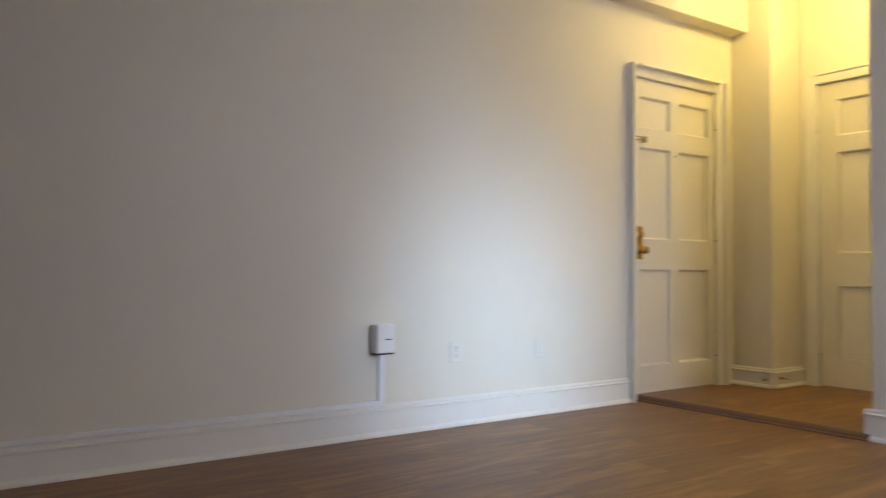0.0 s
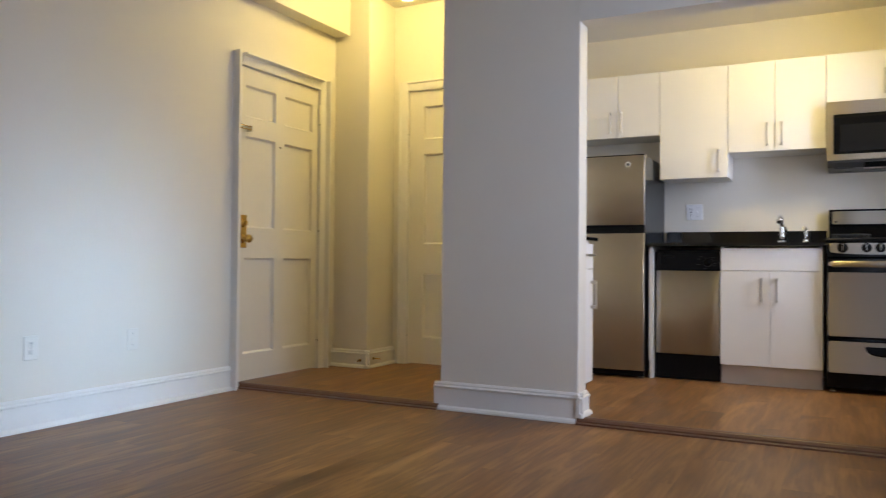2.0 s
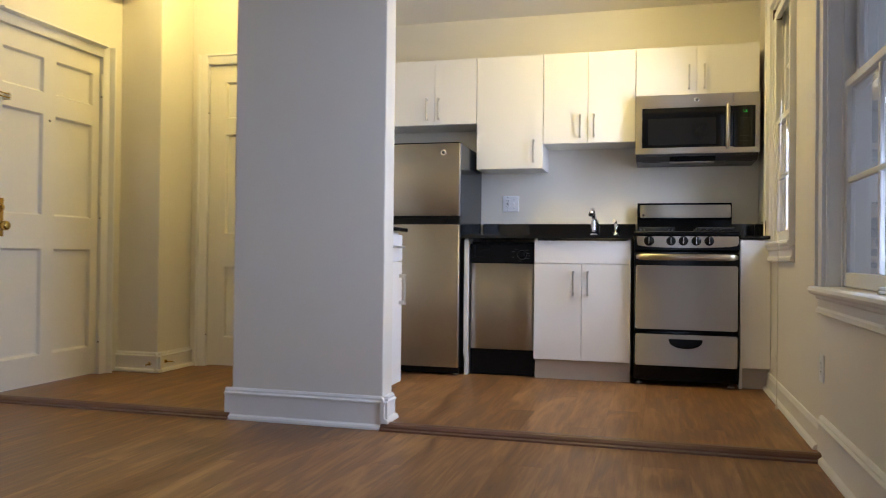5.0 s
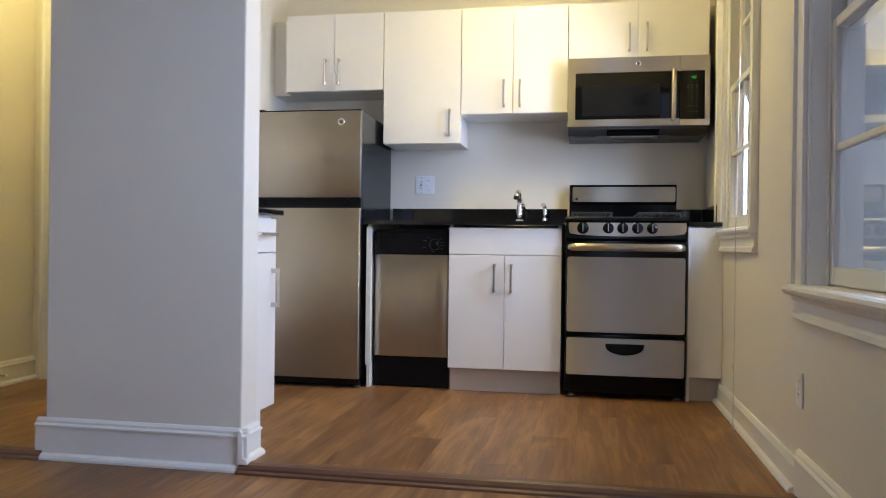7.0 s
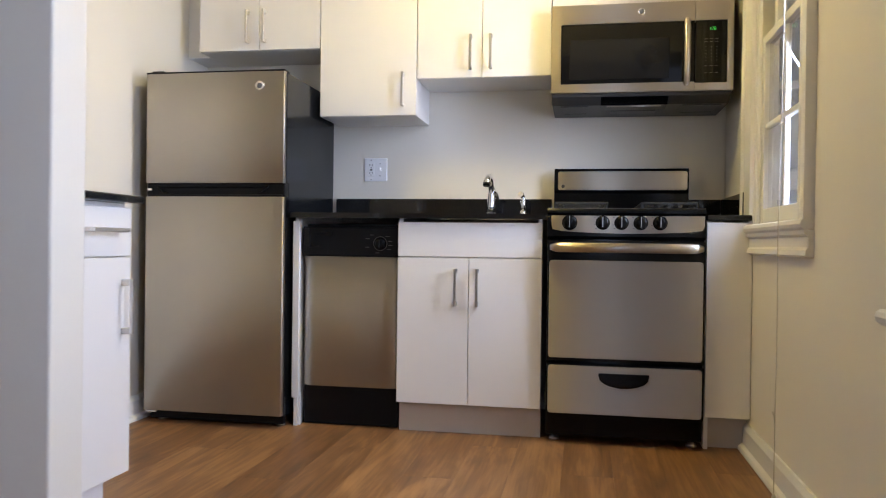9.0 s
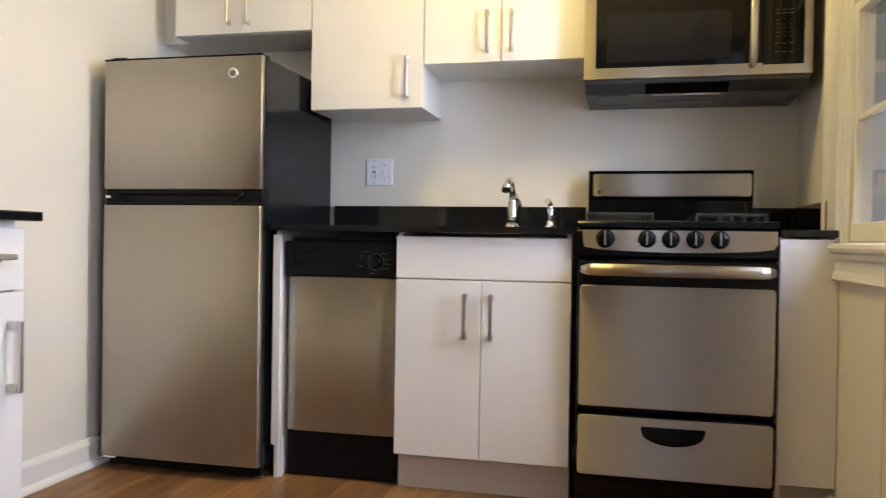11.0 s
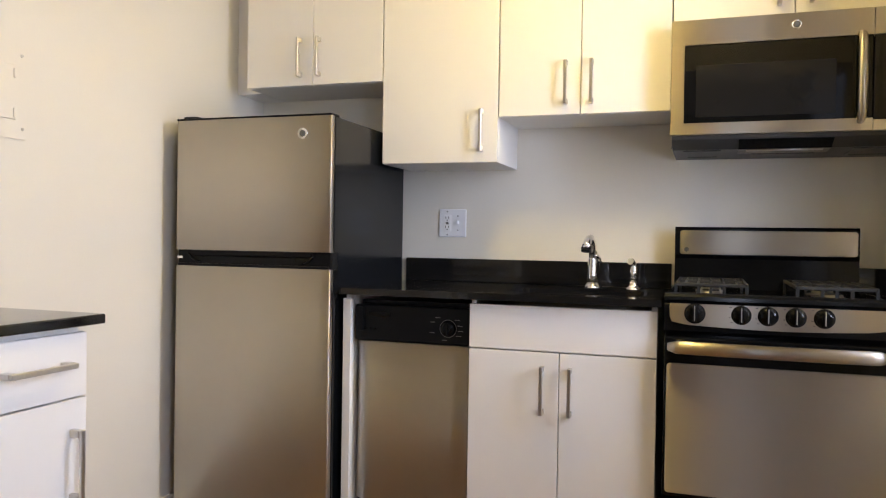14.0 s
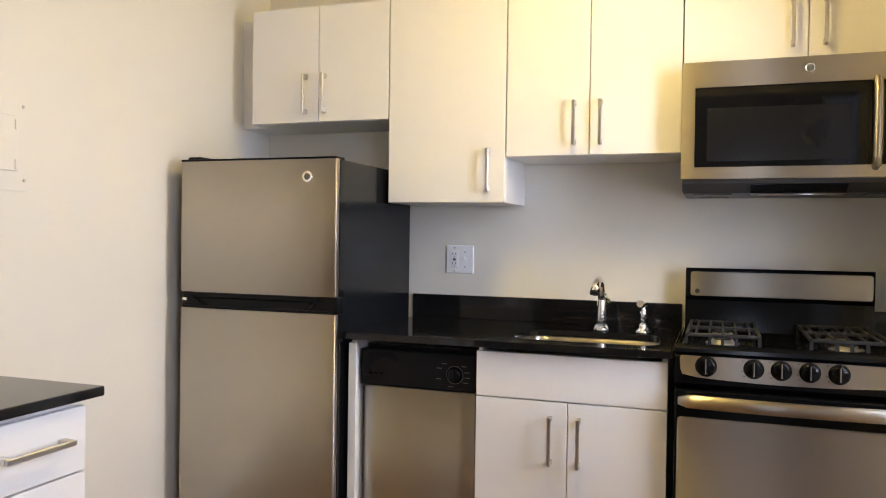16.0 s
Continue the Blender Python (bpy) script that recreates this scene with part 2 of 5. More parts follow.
def prism(bm, outline, axis, lo, hi):
    """Adds a moulding: an outline of (u, v) swept along an axis from lo to hi. For x: u is y, v is z. For y: u is x, v is z. For z: u is x, v is y."""
    place = {"x": lambda u, v, w: (w, u, v), "y": lambda u, v, w: (u, w, v), "z": lambda u, v, w: (u, v, w)}[axis]
    a = [bm.verts.new(place(u, v, lo)) for u, v in outline]
    b = [bm.verts.new(place(u, v, hi)) for u, v in outline]
    n = len(outline)
    fs = [bm.faces.new((a[k], a[(k + 1) % n], b[(k + 1) % n], b[k])) for k in range(n)]
    fs += [bm.faces.new(a[::-1]), bm.faces.new(b)]
    bmesh.ops.recalc_face_normals(bm, faces=fs)
    return bm


def slab(axis, lo, hi, u0, u1, v0, v1, holes=()):
    """A wall or slab with thickness along axis and holes (u0, u1, v0, v1) cut right through. For x: u is y, v is z. For y: u is x, v is z. For z: u is x, v is y."""
    us = sorted({u0, u1, *(min(max(h[k], u0), u1) for h in holes for k in (0, 1))})
    vs = sorted({v0, v1, *(min(max(h[k], v0), v1) for h in holes for k in (2, 3))})
    full = {(i, j): not any(h[0] <= (us[i] + us[i + 1]) / 2 <= h[1] and h[2] <= (vs[j] + vs[j + 1]) / 2 <= h[3] for h in holes) for i in range(len(us) - 1) for j in range(len(vs) - 1)}
    place = {"x": lambda w, u, v: (w, u, v), "y": lambda w, u, v: (u, w, v), "z": lambda w, u, v: (u, v, w)}[axis]
    bm, seen = bmesh.new(), {}

    def v(w, i, j):
        key = (w, i, j)
        if key not in seen:
            seen[key] = bm.verts.new(place(w, us[i], vs[j]))
        return seen[key]

    for (i, j), solid in full.items():
        if not solid:
            continue
        for w in (lo, hi):
            bm.faces.new((v(w, i, j), v(w, i + 1, j), v(w, i + 1, j + 1), v(w, i, j + 1)))
        for di, dj, c in ((-1, 0, ((i, j), (i, j + 1))), (1, 0, ((i + 1, j), (i + 1, j + 1))), (0, -1, ((i, j), (i + 1, j))), (0, 1, ((i, j + 1), (i + 1, j + 1)))):
            if not full.get((i + di, j + dj), False):
                bm.faces.new((v(lo, *c[0]), v(lo, *c[1]), v(hi, *c[1]), v(hi, *c[0])))
    bmesh.ops.recalc_face_normals(bm, faces=bm.faces)
    return bm


def structure(name, bm, mat, label="", category=""):
    return tagged(link_mesh(name, bm, mat), label, category, kind="structure")


# ---- rooms ----
STEP, PIER0, PIER1, PIERT = 4.02, 1.45, 2.235, 4.15  # west face, south and north side and east face of the pier
BACK, KLEFT, ENTRYE = 6.18, 2.165, 5.365       # kitchen back wall, kitchen north wall, entry east wall
KCEIL, CEILING, HEAD = 2.555, 2.78, 2.04
FRONT, UFRONT = 5.552, 5.862                   # faces of the base and wall cabinet doors
W1 = (4.87, 5.552, 0.912, 2.30)                  # kitchen window opening: x, z
W2 = (2.6, 4.035, 0.702, 2.30)                # living room window opening
D1 = (3.978, 4.808, KF, 2.055)                   # entrance door opening
D2 = (2.45, 3.23, KF, 2.115)                   # closet door opening: y, z

structure("wall_south", slab("y", SOUTH - 0.3, SOUTH, WEST - 0.15, BACK + 0.15, -0.2, CEILING, (W1, W2)), WALL, "cream painted plaster wall with two sash windows", "wall")
structure("wall_north", slab("y", NORTH, NORTH + 0.15, WEST - 0.15, ENTRYE + 0.12, -0.2, CEILING, ((D1[0] - 0.012, D1[1] + 0.012, -0.3, D1[3] + 0.012),)), WALL, "cream painted plaster wall with the entrance door", "wall")
structure("wall_west", slab("x", WEST - 0.15, WEST, SOUTH, NORTH, -0.2, CEILING, ((-0.31, 0.11, 0.769, 2.20),)), WALL, "plain cream painted wall", "wall")
structure("wall_back", slab("x", BACK, BACK + 0.15, SOUTH, KLEFT + 0.0, -0.2, CEILING), WALL, "pale painted kitchen wall behind the counter", "wall")
structure("wall_entry_east", slab("x", ENTRYE, ENTRYE + 0.1, PIER1, NORTH, -0.2, CEILING, ((D2[0] - 0.012, D2[1] + 0.012, -0.3, D2[3] + 0.012),)), WALL, "cream entry wall with a closet door", "wall")
structure("wall_kitchen_north", slab("y", KLEFT, PIER1, PIERT, BACK + 0.15, -0.2, CEILING), WALL, "cream partition between kitchen and entry", "wall")
structure("wall_pier", box(STEP, PIERT, PIER0, PIER1, -0.2, CEILING, 0.006), WALL, "painted wall pier between the entry and the kitchen", "wall")
structure("wall_header", box(STEP, PIERT, SOUTH, PIER0, HEAD, CEILING), WALL, "painted header above the kitchen opening", "wall")
structure("wall_column", box(5.0, ENTRYE, 3.355, NORTH, -0.2, CEILING, 0.006), WALL, "boxed pipe chase in the entry corner", "column")
structure("wall_beam", box(WEST, 5.0, 3.53, NORTH, 2.487, CEILING, 0.004), WALL, "plaster beam along the top of the wall", "beam")
structure("wall_closet", slab("x", 5.95, 6.0, PIER1, NORTH, -0.2, CEILING), WALL, "plain closet back wall", "wall")
structure("ceiling_living", slab("z", CEILING, CEILING + 0.12, WEST - 0.15, BACK + 0.15, SOUTH - 0.3, NORTH + 0.15), CEIL, "plain painted plaster ceiling", "ceiling")
structure("ceiling_kitchen", slab("z", KCEIL, KCEIL + 0.1, PIERT, BACK, SOUTH, KLEFT), CEIL, "plain painted kitchen ceiling", "ceiling")


def skirting(name, axis, face, side, lo, hi, z, height, cap=True):
    """Baseboard with a moulded cap and a rounded shoe. side: +1 or -1, the way it stands out of the wall."""
    t = 0.018
    out = [(0, z), (0.036, z), (0.036, z + 0.008), (0.031, z + 0.017), (0.021, z + 0.022), (t, z + 0.024)]
    if cap:
        out += [(t, z + height - 0.034), (t + 0.005, z + height - 0.031), (t + 0.006, z + height - 0.024), (t - 0.004, z + height - 0.018), (t - 0.004, z + height - 0.010), (0.006, z + height)]
    else:
        out += [(t, z + height - 0.02), (0.008, z + height)]
    out += [(0, z + height)]
    bm = prism(bmesh.new(), [(face + side * u, v) for u, v in out], axis, lo, hi)
    return structure(name, bm, TRIM, "glossy white painted baseboard with moulded cap", "baseboard")


skirting("baseboard", "x", NORTH, -1, WEST, D1[0] - 0.075, 0.0, 0.15)
skirting("baseboard", "x", SOUTH, 1, WEST, STEP + 0.06, 0.0, 0.175)
skirting("baseboard", "y", STEP, -1, PIER0 - 0.03, PIER1 + 0.03, 0.0, 0.152)
skirting("baseboard", "x", PIER0, -1, STEP - 0.03, PIERT, KF, 0.12)
skirting("baseboard", "x", SOUTH, 1, STEP + 0.0605, FRONT + 0.054, KF, 0.105, False)
skirting("baseboard", "y", 5.0, -1, 3.319, NORTH, KF, 0.13)
skirting("baseboard", "x", 3.355, -1, 4.964, ENTRYE - 0.0, KF, 0.13)
skirting("baseboard", "x", KLEFT, -1, 4.45, BACK, KF, 0.105, False)
skirting("baseboard", "y", WEST, 1, SOUTH, NORTH, 0.0, 0.15)
skirting("baseboard", "x", PIER1, 1, STEP, ENTRYE, KF, 0.12)


# ---- windows ----
def sash_window(name, x0, x1, z0, z1, casing, stool, apron, recess, cols, inset, horn, label):
    """A white double-hung window in the south wall."""
    w = thing(name, ((x0 + x1) / 2, SOUTH, z0), label, "window", kind="structure")
    f = SOUTH
    bm = bmesh.new()
    for a, b in ((x0 - casing, x0), (x1, x1 + casing)):
        flip = a < x0
        o = [(0, 0), (0.0, 0.030), (0.012, 0.030), (0.018, 0.019), (casing - 0.02, 0.014), (casing - 0.012, 0.018), (casing, 0.016), (casing, 0)]
        prism(bm, [((a + u if flip else b - u), f + v) for u, v in o], "z", z0 - 0.002, z1 + casing)
    part("casing", bm, TRIM, w)
    part("head_casing", box(x0, x1, f, f + 0.022, z1, z1 + casing - 0.002, 0.003), TRIM, w)
    bm = prism(bmesh.new(), [(f - recess, z0 - 0.002), (f - recess, z0 - 0.03), (f + stool - 0.01, z0 - 0.034), (f + stool, z0 - 0.026), (f + stool + 0.004, z0 - 0.016), (f + stool, z0 - 0.005), (f + stool - 0.008, z0)], "x", x0 + 0.001, x1 - 0.001)
    prism(bm, [(f + 0.001, z0 - 0.002), (f + 0.001, z0 - 0.03), (f + stool - 0.01, z0 - 0.034), (f + stool, z0 - 0.026), (f + stool + 0.004, z0 - 0.016), (f + stool, z0 - 0.005), (f + stool - 0.008, z0)], "x", x0 - casing - horn, x0 + 0.001)
    prism(bm, [(f + 0.001, z0 - 0.002), (f + 0.001, z0 - 0.03), (f + stool - 0.01, z0 - 0.034), (f + stool, z0 - 0.026), (f + stool + 0.004, z0 - 0.016), (f + stool, z0 - 0.005), (f + stool - 0.008, z0)], "x", x1 - 0.001, x1 + casing + horn)
    part("sill", bm, TRIM, w)
    a = z0 - 0.034
    bm = prism(bmesh.new(), [(f, a), (f + 0.03, a), (f + 0.026, a - 0.012), (f + 0.016, a - 0.02), (f + 0.015, a - apron + 0.03), (f + 0.022, a - apron + 0.022), (f + 0.024, a - apron + 0.006), (f + 0.012, a - apron), (f, a - apron)], "x", x0 - casing, x1 + casing)
    part("apron", bm, TRIM, w)
    for a, b in ((x0, x0 + 0.018), (x1 - 0.018, x1)):
        part("jamb", box(a, b, f - 0.3, f + 0.002, z0, z1, 0.002), TRIM, w)
    part("head_jamb", box(x0 + 0.018, x1 - 0.018, f - 0.3, f, z1 - 0.018, z1, 0.002), TRIM, w)
    for a, d in ((x0 + 0.018, 1), (x1 - 0.018, -1)):
        bead = [(a, f - 0.006), (a + d * 0.004, f - 0.006), (a + d * (inset - 0.016), f - recess + 0.006), (a + d * (inset - 0.008), f - recess + 0.004), (a + d * (inset - 0.006), f - recess), (a, f - recess)]
        part("stop_bead", prism(bmesh.new(), bead, "z", z0, z1 - 0.018), TRIM, w)
    mid = z0 + 0.5 * (z1 - z0) + 0.02
    for k, (lo, hi, y) in enumerate(((z0 + 0.004, mid, f - recess - 0.038), (mid - 0.03, z1 - 0.02, f - recess - 0.08))):
        xa, xb = x0 + inset, x1 - inset
        bottom, top = (0.055, 0.032) if k == 0 else (0.032, 0.045)
        s = part("lower_sash" if k == 0 else "upper_sash", bmesh.new(), TRIM, w)
        part("stile", box(xa, xa + 0.044, y, y + 0.036, lo, hi, 0.004), TRIM, s)
        part("stile", box(xb - 0.044, xb, y, y + 0.036, lo, hi, 0.004), TRIM, s)
        part("rail", box(xa + 0.044, xb - 0.044, y, y + 0.036, lo, lo + bottom, 0.004), TRIM, s)
        part("rail", box(xa + 0.044, xb - 0.044, y, y + 0.036, hi - top, hi, 0.004), TRIM, s)
        zc, x2, x3 = (lo + bottom + hi - top) / 2, xa + 0.044, xb - 0.044
        cuts = [x2 + (x3 - x2) * k / cols for k in range(1, cols)]
        part("muntin", box(xa + 0.044, xb - 0.044, y + 0.006, y + 0.03, zc - 0.011, zc + 0.011, 0.005), TRIM, s)
        for xc in cuts:
            part("muntin", box(xc - 0.010, xc + 0.010, y + 0.007, y + 0.029, lo + bottom, hi - top, 0.005), TRIM, s)
        for xp, xq in zip([x2] + [c + 0.010 for c in cuts], [c - 0.010 for c in cuts] + [x3]):
            for zp, zq in ((lo + bottom, zc - 0.011), (zc + 0.011, hi - top)):
                p = part("pane", box(xp - 0.003, xq + 0.003, y + 0.016, y + 0.019, zp - 0.003, zq + 0.003), GLASS, s)
                p.visible_shadow = False
    y = f - 0.27
    part("storm_frame", slab("y", y, y + 0.02, x0 + 0.018, x1 - 0.018, z0 - 0.01, z1 - 0.018, ((x0 + 0.06, x1 - 0.06, z0 + 0.03, z1 - 0.06),)), TRIM, w)
    part("storm_rail", box(x0 + 0.06, x1 - 0.06, y + 0.002, y + 0.018, mid - 0.02, mid + 0.02, 0.003), TRIM, w)
    return w


sash_window("window_1", *W1, 0.122, 0.035, 0.08, 0.015, 2, 0.026, 0.0, "white double-hung sash window beside the kitchen counter")
sash_window("window_2", *W2, 0.075, 0.05, 0.08, 0.055, 3, 0.03, 0.01, "tall white double-hung sash window with worn painted sill")


W3 = (-0.31, 0.11, 0.80, 2.20)                  # narrow window opening of the west wall: y, z
wwin = thing("window_3", (WEST, -0.1, W3[2]), "narrow white window in the far end wall", "window", kind="structure")
part("window_frame", slab("x", WEST - 0.14, WEST - 0.09, W3[0], W3[1], W3[2], W3[3], ((W3[0] + 0.04, W3[1] - 0.04, W3[2] + 0.05, 1.485), (W3[0] + 0.04, W3[1] - 0.04, 1.515, W3[3] - 0.05))), TRIM, wwin)
part("casing", slab("x", WEST, WEST + 0.02, W3[0] - 0.09, W3[1] + 0.09, W3[2], W3[3] + 0.09, ((*W3[:2], W3[2] - 0.1, W3[3]),)), TRIM, wwin)
part("sill", box(WEST - 0.09, WEST + 0.05, W3[0] - 0.11, W3[1] + 0.11, W3[2] - 0.03, W3[2] - 0.001, 0.005), TRIM, wwin)
p = part("pane", box(WEST - 0.117, WEST - 0.113, W3[0] + 0.035, W3[1] - 0.035, W3[2] + 0.045, W3[3] - 0.045), GLASS, wwin)
p.visible_shadow = False

latch = thing("sill_latch", (3.306, SOUTH - 0.02, W2[2]), "small beige plastic latch on the window sill", "latch")
part("base", box(3.288, 3.324, SOUTH - 0.034, SOUTH - 0.008, W2[2], W2[2] + 0.012, 0.004), CORD, latch)
part("knob", lathe(bmesh.new(), (3.306, SOUTH - 0.021, W2[2] + 0.012), (0, 0, 1), ((0, 0.012), (0.006, 0.013), (0.011, 0.009), (0.012, 0.003)), 16), CORD, latch)


# ---- doors ----
def six_panel(name, at, axis, lo, hi, z0, z1, face, out, panels, edge):
    """A six-panel door leaf in a frame. axis: the way it is wide; out: +1 or -1, the room's side; panels: (lo, hi, z0, z1)."""
    sx = "y" if axis == "x" else "x"
    d = thing(name, at, "closed cream painted six-panel door", "door", kind="structure")
    inset = face - out * 0.012
    body = slab(sx, min(inset, inset - out * 0.04), max(inset, inset - out * 0.04), lo + 0.003, hi - 0.003, z0 + 0.008, z1 - 0.003, panels)
    leaf = part("leaf", body, DOORP, d)
    for a, b, c, e in panels:
        deep = inset - out * 0.021
        bm = bmesh.new()
        corner = lambda w, g: [((u, w, v) if axis == "x" else (w, u, v)) for u, v in ((a + g, c + g), (b - g, c + g), (b - g, e - g), (a + g, e - g))]
        rings = [[bm.verts.new(p) for p in corner(w, g)] for w, g in ((inset, 0.0), (inset - out * 0.004, 0.004), (inset - out * 0.018, 0.010), (deep, 0.014))]
        for r0, r1 in zip(rings, rings[1:]):
            for k in range(4):
                bm.faces.new((r0[k], r0[(k + 1) % 4], r1[(k + 1) % 4], r1[k]))
        bm.faces.new(rings[-1])
        bmesh.ops.recalc_face_normals(bm, faces=bm.faces)
        part("panel", bm, DOORP, leaf)
    wide = 0.072
    for a, b in ((lo - wide, lo), (hi, hi + wide)):
        o = [(0, 0), (0, edge), (0.012, edge), (0.02, 0.02), (wide - 0.012, 0.016), (wide, 0.012), (wide, 0)]
        pts = [((a + s if a < lo else b - s), face + out * v) for s, v in o]
        bm = bmesh.new()
        prism(bm, pts if axis == "x" else [(v, s) for s, v in pts], "z", z0 - (0.03 if name == "door_1" else 0), z1 + wide)
        part("casing", bm, TRIM, d)
    o = [(0, 0), (0, edge), (0.012, edge), (0.02, 0.02), (wide - 0.012, 0.016), (wide, 0.012), (wide, 0)]
    bm = prism(bmesh.new(), [(face + out * v, z1 + wide - s) for s, v in o], axis, lo + 0.0005, hi - 0.0005)
    part("casing", bm, TRIM, d)
    back = face - out * 0.1
    for a, b in ((lo - 0.012, lo), (hi, hi + 0.012)):
        y0, y1 = min(face, back), max(face, back)
        bm = box(a, b, y0, y1, z0 - 0.03, z1 + 0.012) if axis == "x" else box(y0, y1, a, b, z0 - 0.03, z1 + 0.012)
        part("jamb", bm, TRIM, d)
    bm = box(lo, hi, min(face, back), max(face, back), z1, z1 + 0.012) if axis == "x" else box(min(face, back), max(face, back), lo, hi, z1, z1 + 0.012)
    part("jamb", bm, TRIM, d)
    return d, leaf


P1 = [(a, b, c, e) for a, b in ((4.04, 4.338), (4.433, 4.745)) for c, e in ((1.733, 1.938), (1.018, 1.61), (0.207, 0.825))]
door1, leaf1 = six_panel("door_1", (4.393, NORTH, KF), "x", D1[0], D1[1], KF, D1[3], NORTH, -1, P1, 0.055)
P2 = [(a, b, c, e) for a, b in ((2.885, 3.103), (2.565, 2.79)) for c, e in ((1.741, 1.993), (0.942, 1.631), (0.232, 0.722))]
door2, leaf2 = six_panel("door_2", (ENTRYE, 2.84, KF), "y", D2[0], D2[1], KF, D2[3], ENTRYE, -1, P2, 0.03)


# ---- kitchen cabinets ----


def bar_pull(parent, at, way, out, length=0.155):
    """A square bar pull: two posts and a grip. way: its length's axis; out: unit vector off the face."""
    at, out = Vector(at), Vector(out)
    along = Vector((0, 0, 1)) if way == "z" else Vector((1, 0, 0)) if way == "x" else Vector((0, 1, 0))
    side = along.cross(out)
    h = part("handle", bmesh.new(), NICKEL, parent, "satin nickel bar pull")

    def block(bm, c, a, b, s):
        lo = c - along * a - out * b - side * s
        hi = c + along * a + out * b + side * s
        return cube(bm, min(lo.x, hi.x), max(lo.x, hi.x), min(lo.y, hi.y), max(lo.y, hi.y), min(lo.z, hi.z), max(lo.z, hi.z), 0.0015, 1)

    half = length / 2
    part("grip", block(bmesh.new(), at + out * 0.030, half, 0.0045, 0.0055), NICKEL, h)
    for s in (-1, 1):
        part("post", block(bmesh.new(), at + along * s * (half - 0.009) + out * 0.0128, 0.009, 0.0124, 0.0062), NICKEL, h)


def wall_cabinet(y0, y1, z0, z1, doors, label):
    """A frameless wall cabinet on the back wall. doors: (y0, y1, pull's y, pull's middle z)."""
    c = thing("wall_cabinet", (BACK, (y0 + y1) / 2, z0), label, "cabinet", "white kitchen wall cabinets")
    part("body", box(UFRONT + 0.022, BACK - 0.002, y0 + 0.001, y1 - 0.001, z0, z1, 0.001, 1), LAMINATE, c)
    for a, b, py, pz in doors:
        d = part("door", box(UFRONT, UFRONT + 0.019, a + 0.0015, b - 0.0015, z0 + 0.001, z1 - 0.001, 0.0018), LAMINATE, c)
        if py is not None:
            bar_pull(d, (UFRONT, py, pz), "z", (-1, 0, 0))
    return c


wall_cabinet(1.438, 2.046, 1.732, 2.19, ((1.741, 2.046, 1.796, 1.843), (1.438, 1.741, 1.711, 1.843)), "white two-door wall cabinet above the refrigerator")
wall_cabinet(0.974, 1.436, 1.412, 2.19, ((0.974, 1.436, 1.035, 1.53),), "tall white single-door wall cabinet")
wall_cabinet(0.363, 0.972, 1.577, 2.19, ((0.672, 0.972, 0.724, 1.69), (0.363, 0.672, 0.633, 1.69)), "white two-door wall cabinet above the sink")
wall_cabinet(-0.40, 0.361, 1.862, 2.19, ((-0.02, 0.361, 0.027, 1.985), (-0.40, -0.02, -0.068, 1.985)), "low white two-door wall cabinet above the microwave")
filler = thing("cabinet_filler", (BACK, 2.1, 1.732), "white laminate filler strip beside the wall cabinet", "filler panel")
part("panel", box(UFRONT + 0.113, BACK - 0.002, 2.047, KLEFT - 0.001, 1.732, 2.19, 0.001, 1), LAMINATE, filler)

# sink base
sinkbase = thing("sink_cabinet", (5.85, 0.676, KF), "white two-door sink base cabinet with false drawer front", "cabinet", "white kitchen base cabinets")
part("body", slab("x", FRONT + 0.022, BACK - 0.004, 0.377, 0.975, 0.155, 0.80), LAMINATE, sinkbase)
part("side_panel", box(FRONT + 0.022, BACK - 0.004, 0.377, 0.393, 0.80, 0.9285), LAMINATE, sinkbase)
part("side_panel", box(FRONT + 0.022, BACK - 0.004, 0.959, 0.975, 0.80, 0.9285), LAMINATE, sinkbase)
part("drawer_front", box(FRONT, FRONT + 0.019, 0.3755, 0.9765, 0.770, 0.914, 0.0018), LAMINATE, sinkbase)
for a, b, py in ((0.6775, 0.9765, 0.729), (0.3755, 0.6745, 0.639)):
    d = part("door", box(FRONT, FRONT + 0.019, a, b, 0.158, 0.766, 0.0018), LAMINATE, sinkbase)
    bar_pull(d, (FRONT, py, 0.646), "z", (-1, 0, 0))
part("toe_kick", box(FRONT + 0.055, FRONT + 0.07, 0.377, 0.975, KF, 0.155), KICK, sinkbase, "beige laminate toe kick")

# panel between dishwasher and refrigerator, filler beside the range
endp = thing("end_panel", (5.85, 1.43, KF), "white laminate end panel beside the dishwasher", "panel")
part("panel", box(FRONT + 0.02, BACK - 0.004, 1.421, 1.437, KF, 0.9285, 0.001, 1), LAMINATE, endp)
part("face_strip", box(FRONT - 0.002, FRONT + 0.018, 1.4095, 1.439, 0.155, 0.914, 0.0018), LAMINATE, endp)
part("foot", box(FRONT + 0.03, FRONT + 0.045, 1.412, 1.420, KF, 0.17, 0.001, 1), LAMINATE, endp)
cornf = thing("corner_filler", (5.85, -0.34, KF), "white laminate filler between range and window wall", "filler panel")
part("panel", box(FRONT, FRONT + 0.019, SOUTH + 0.002, -0.263, 0.158, 0.922, 0.0018), LAMINATE, cornf)
part("side_panel", box(FRONT + 0.02, BACK - 0.004, -0.279, -0.263, KF, 0.9285), LAMINATE, cornf)
part("toe_kick", box(FRONT + 0.055, FRONT + 0.07, SOUTH + 0.002, -0.28, KF, 0.157), KICK, cornf, "beige laminate toe kick")

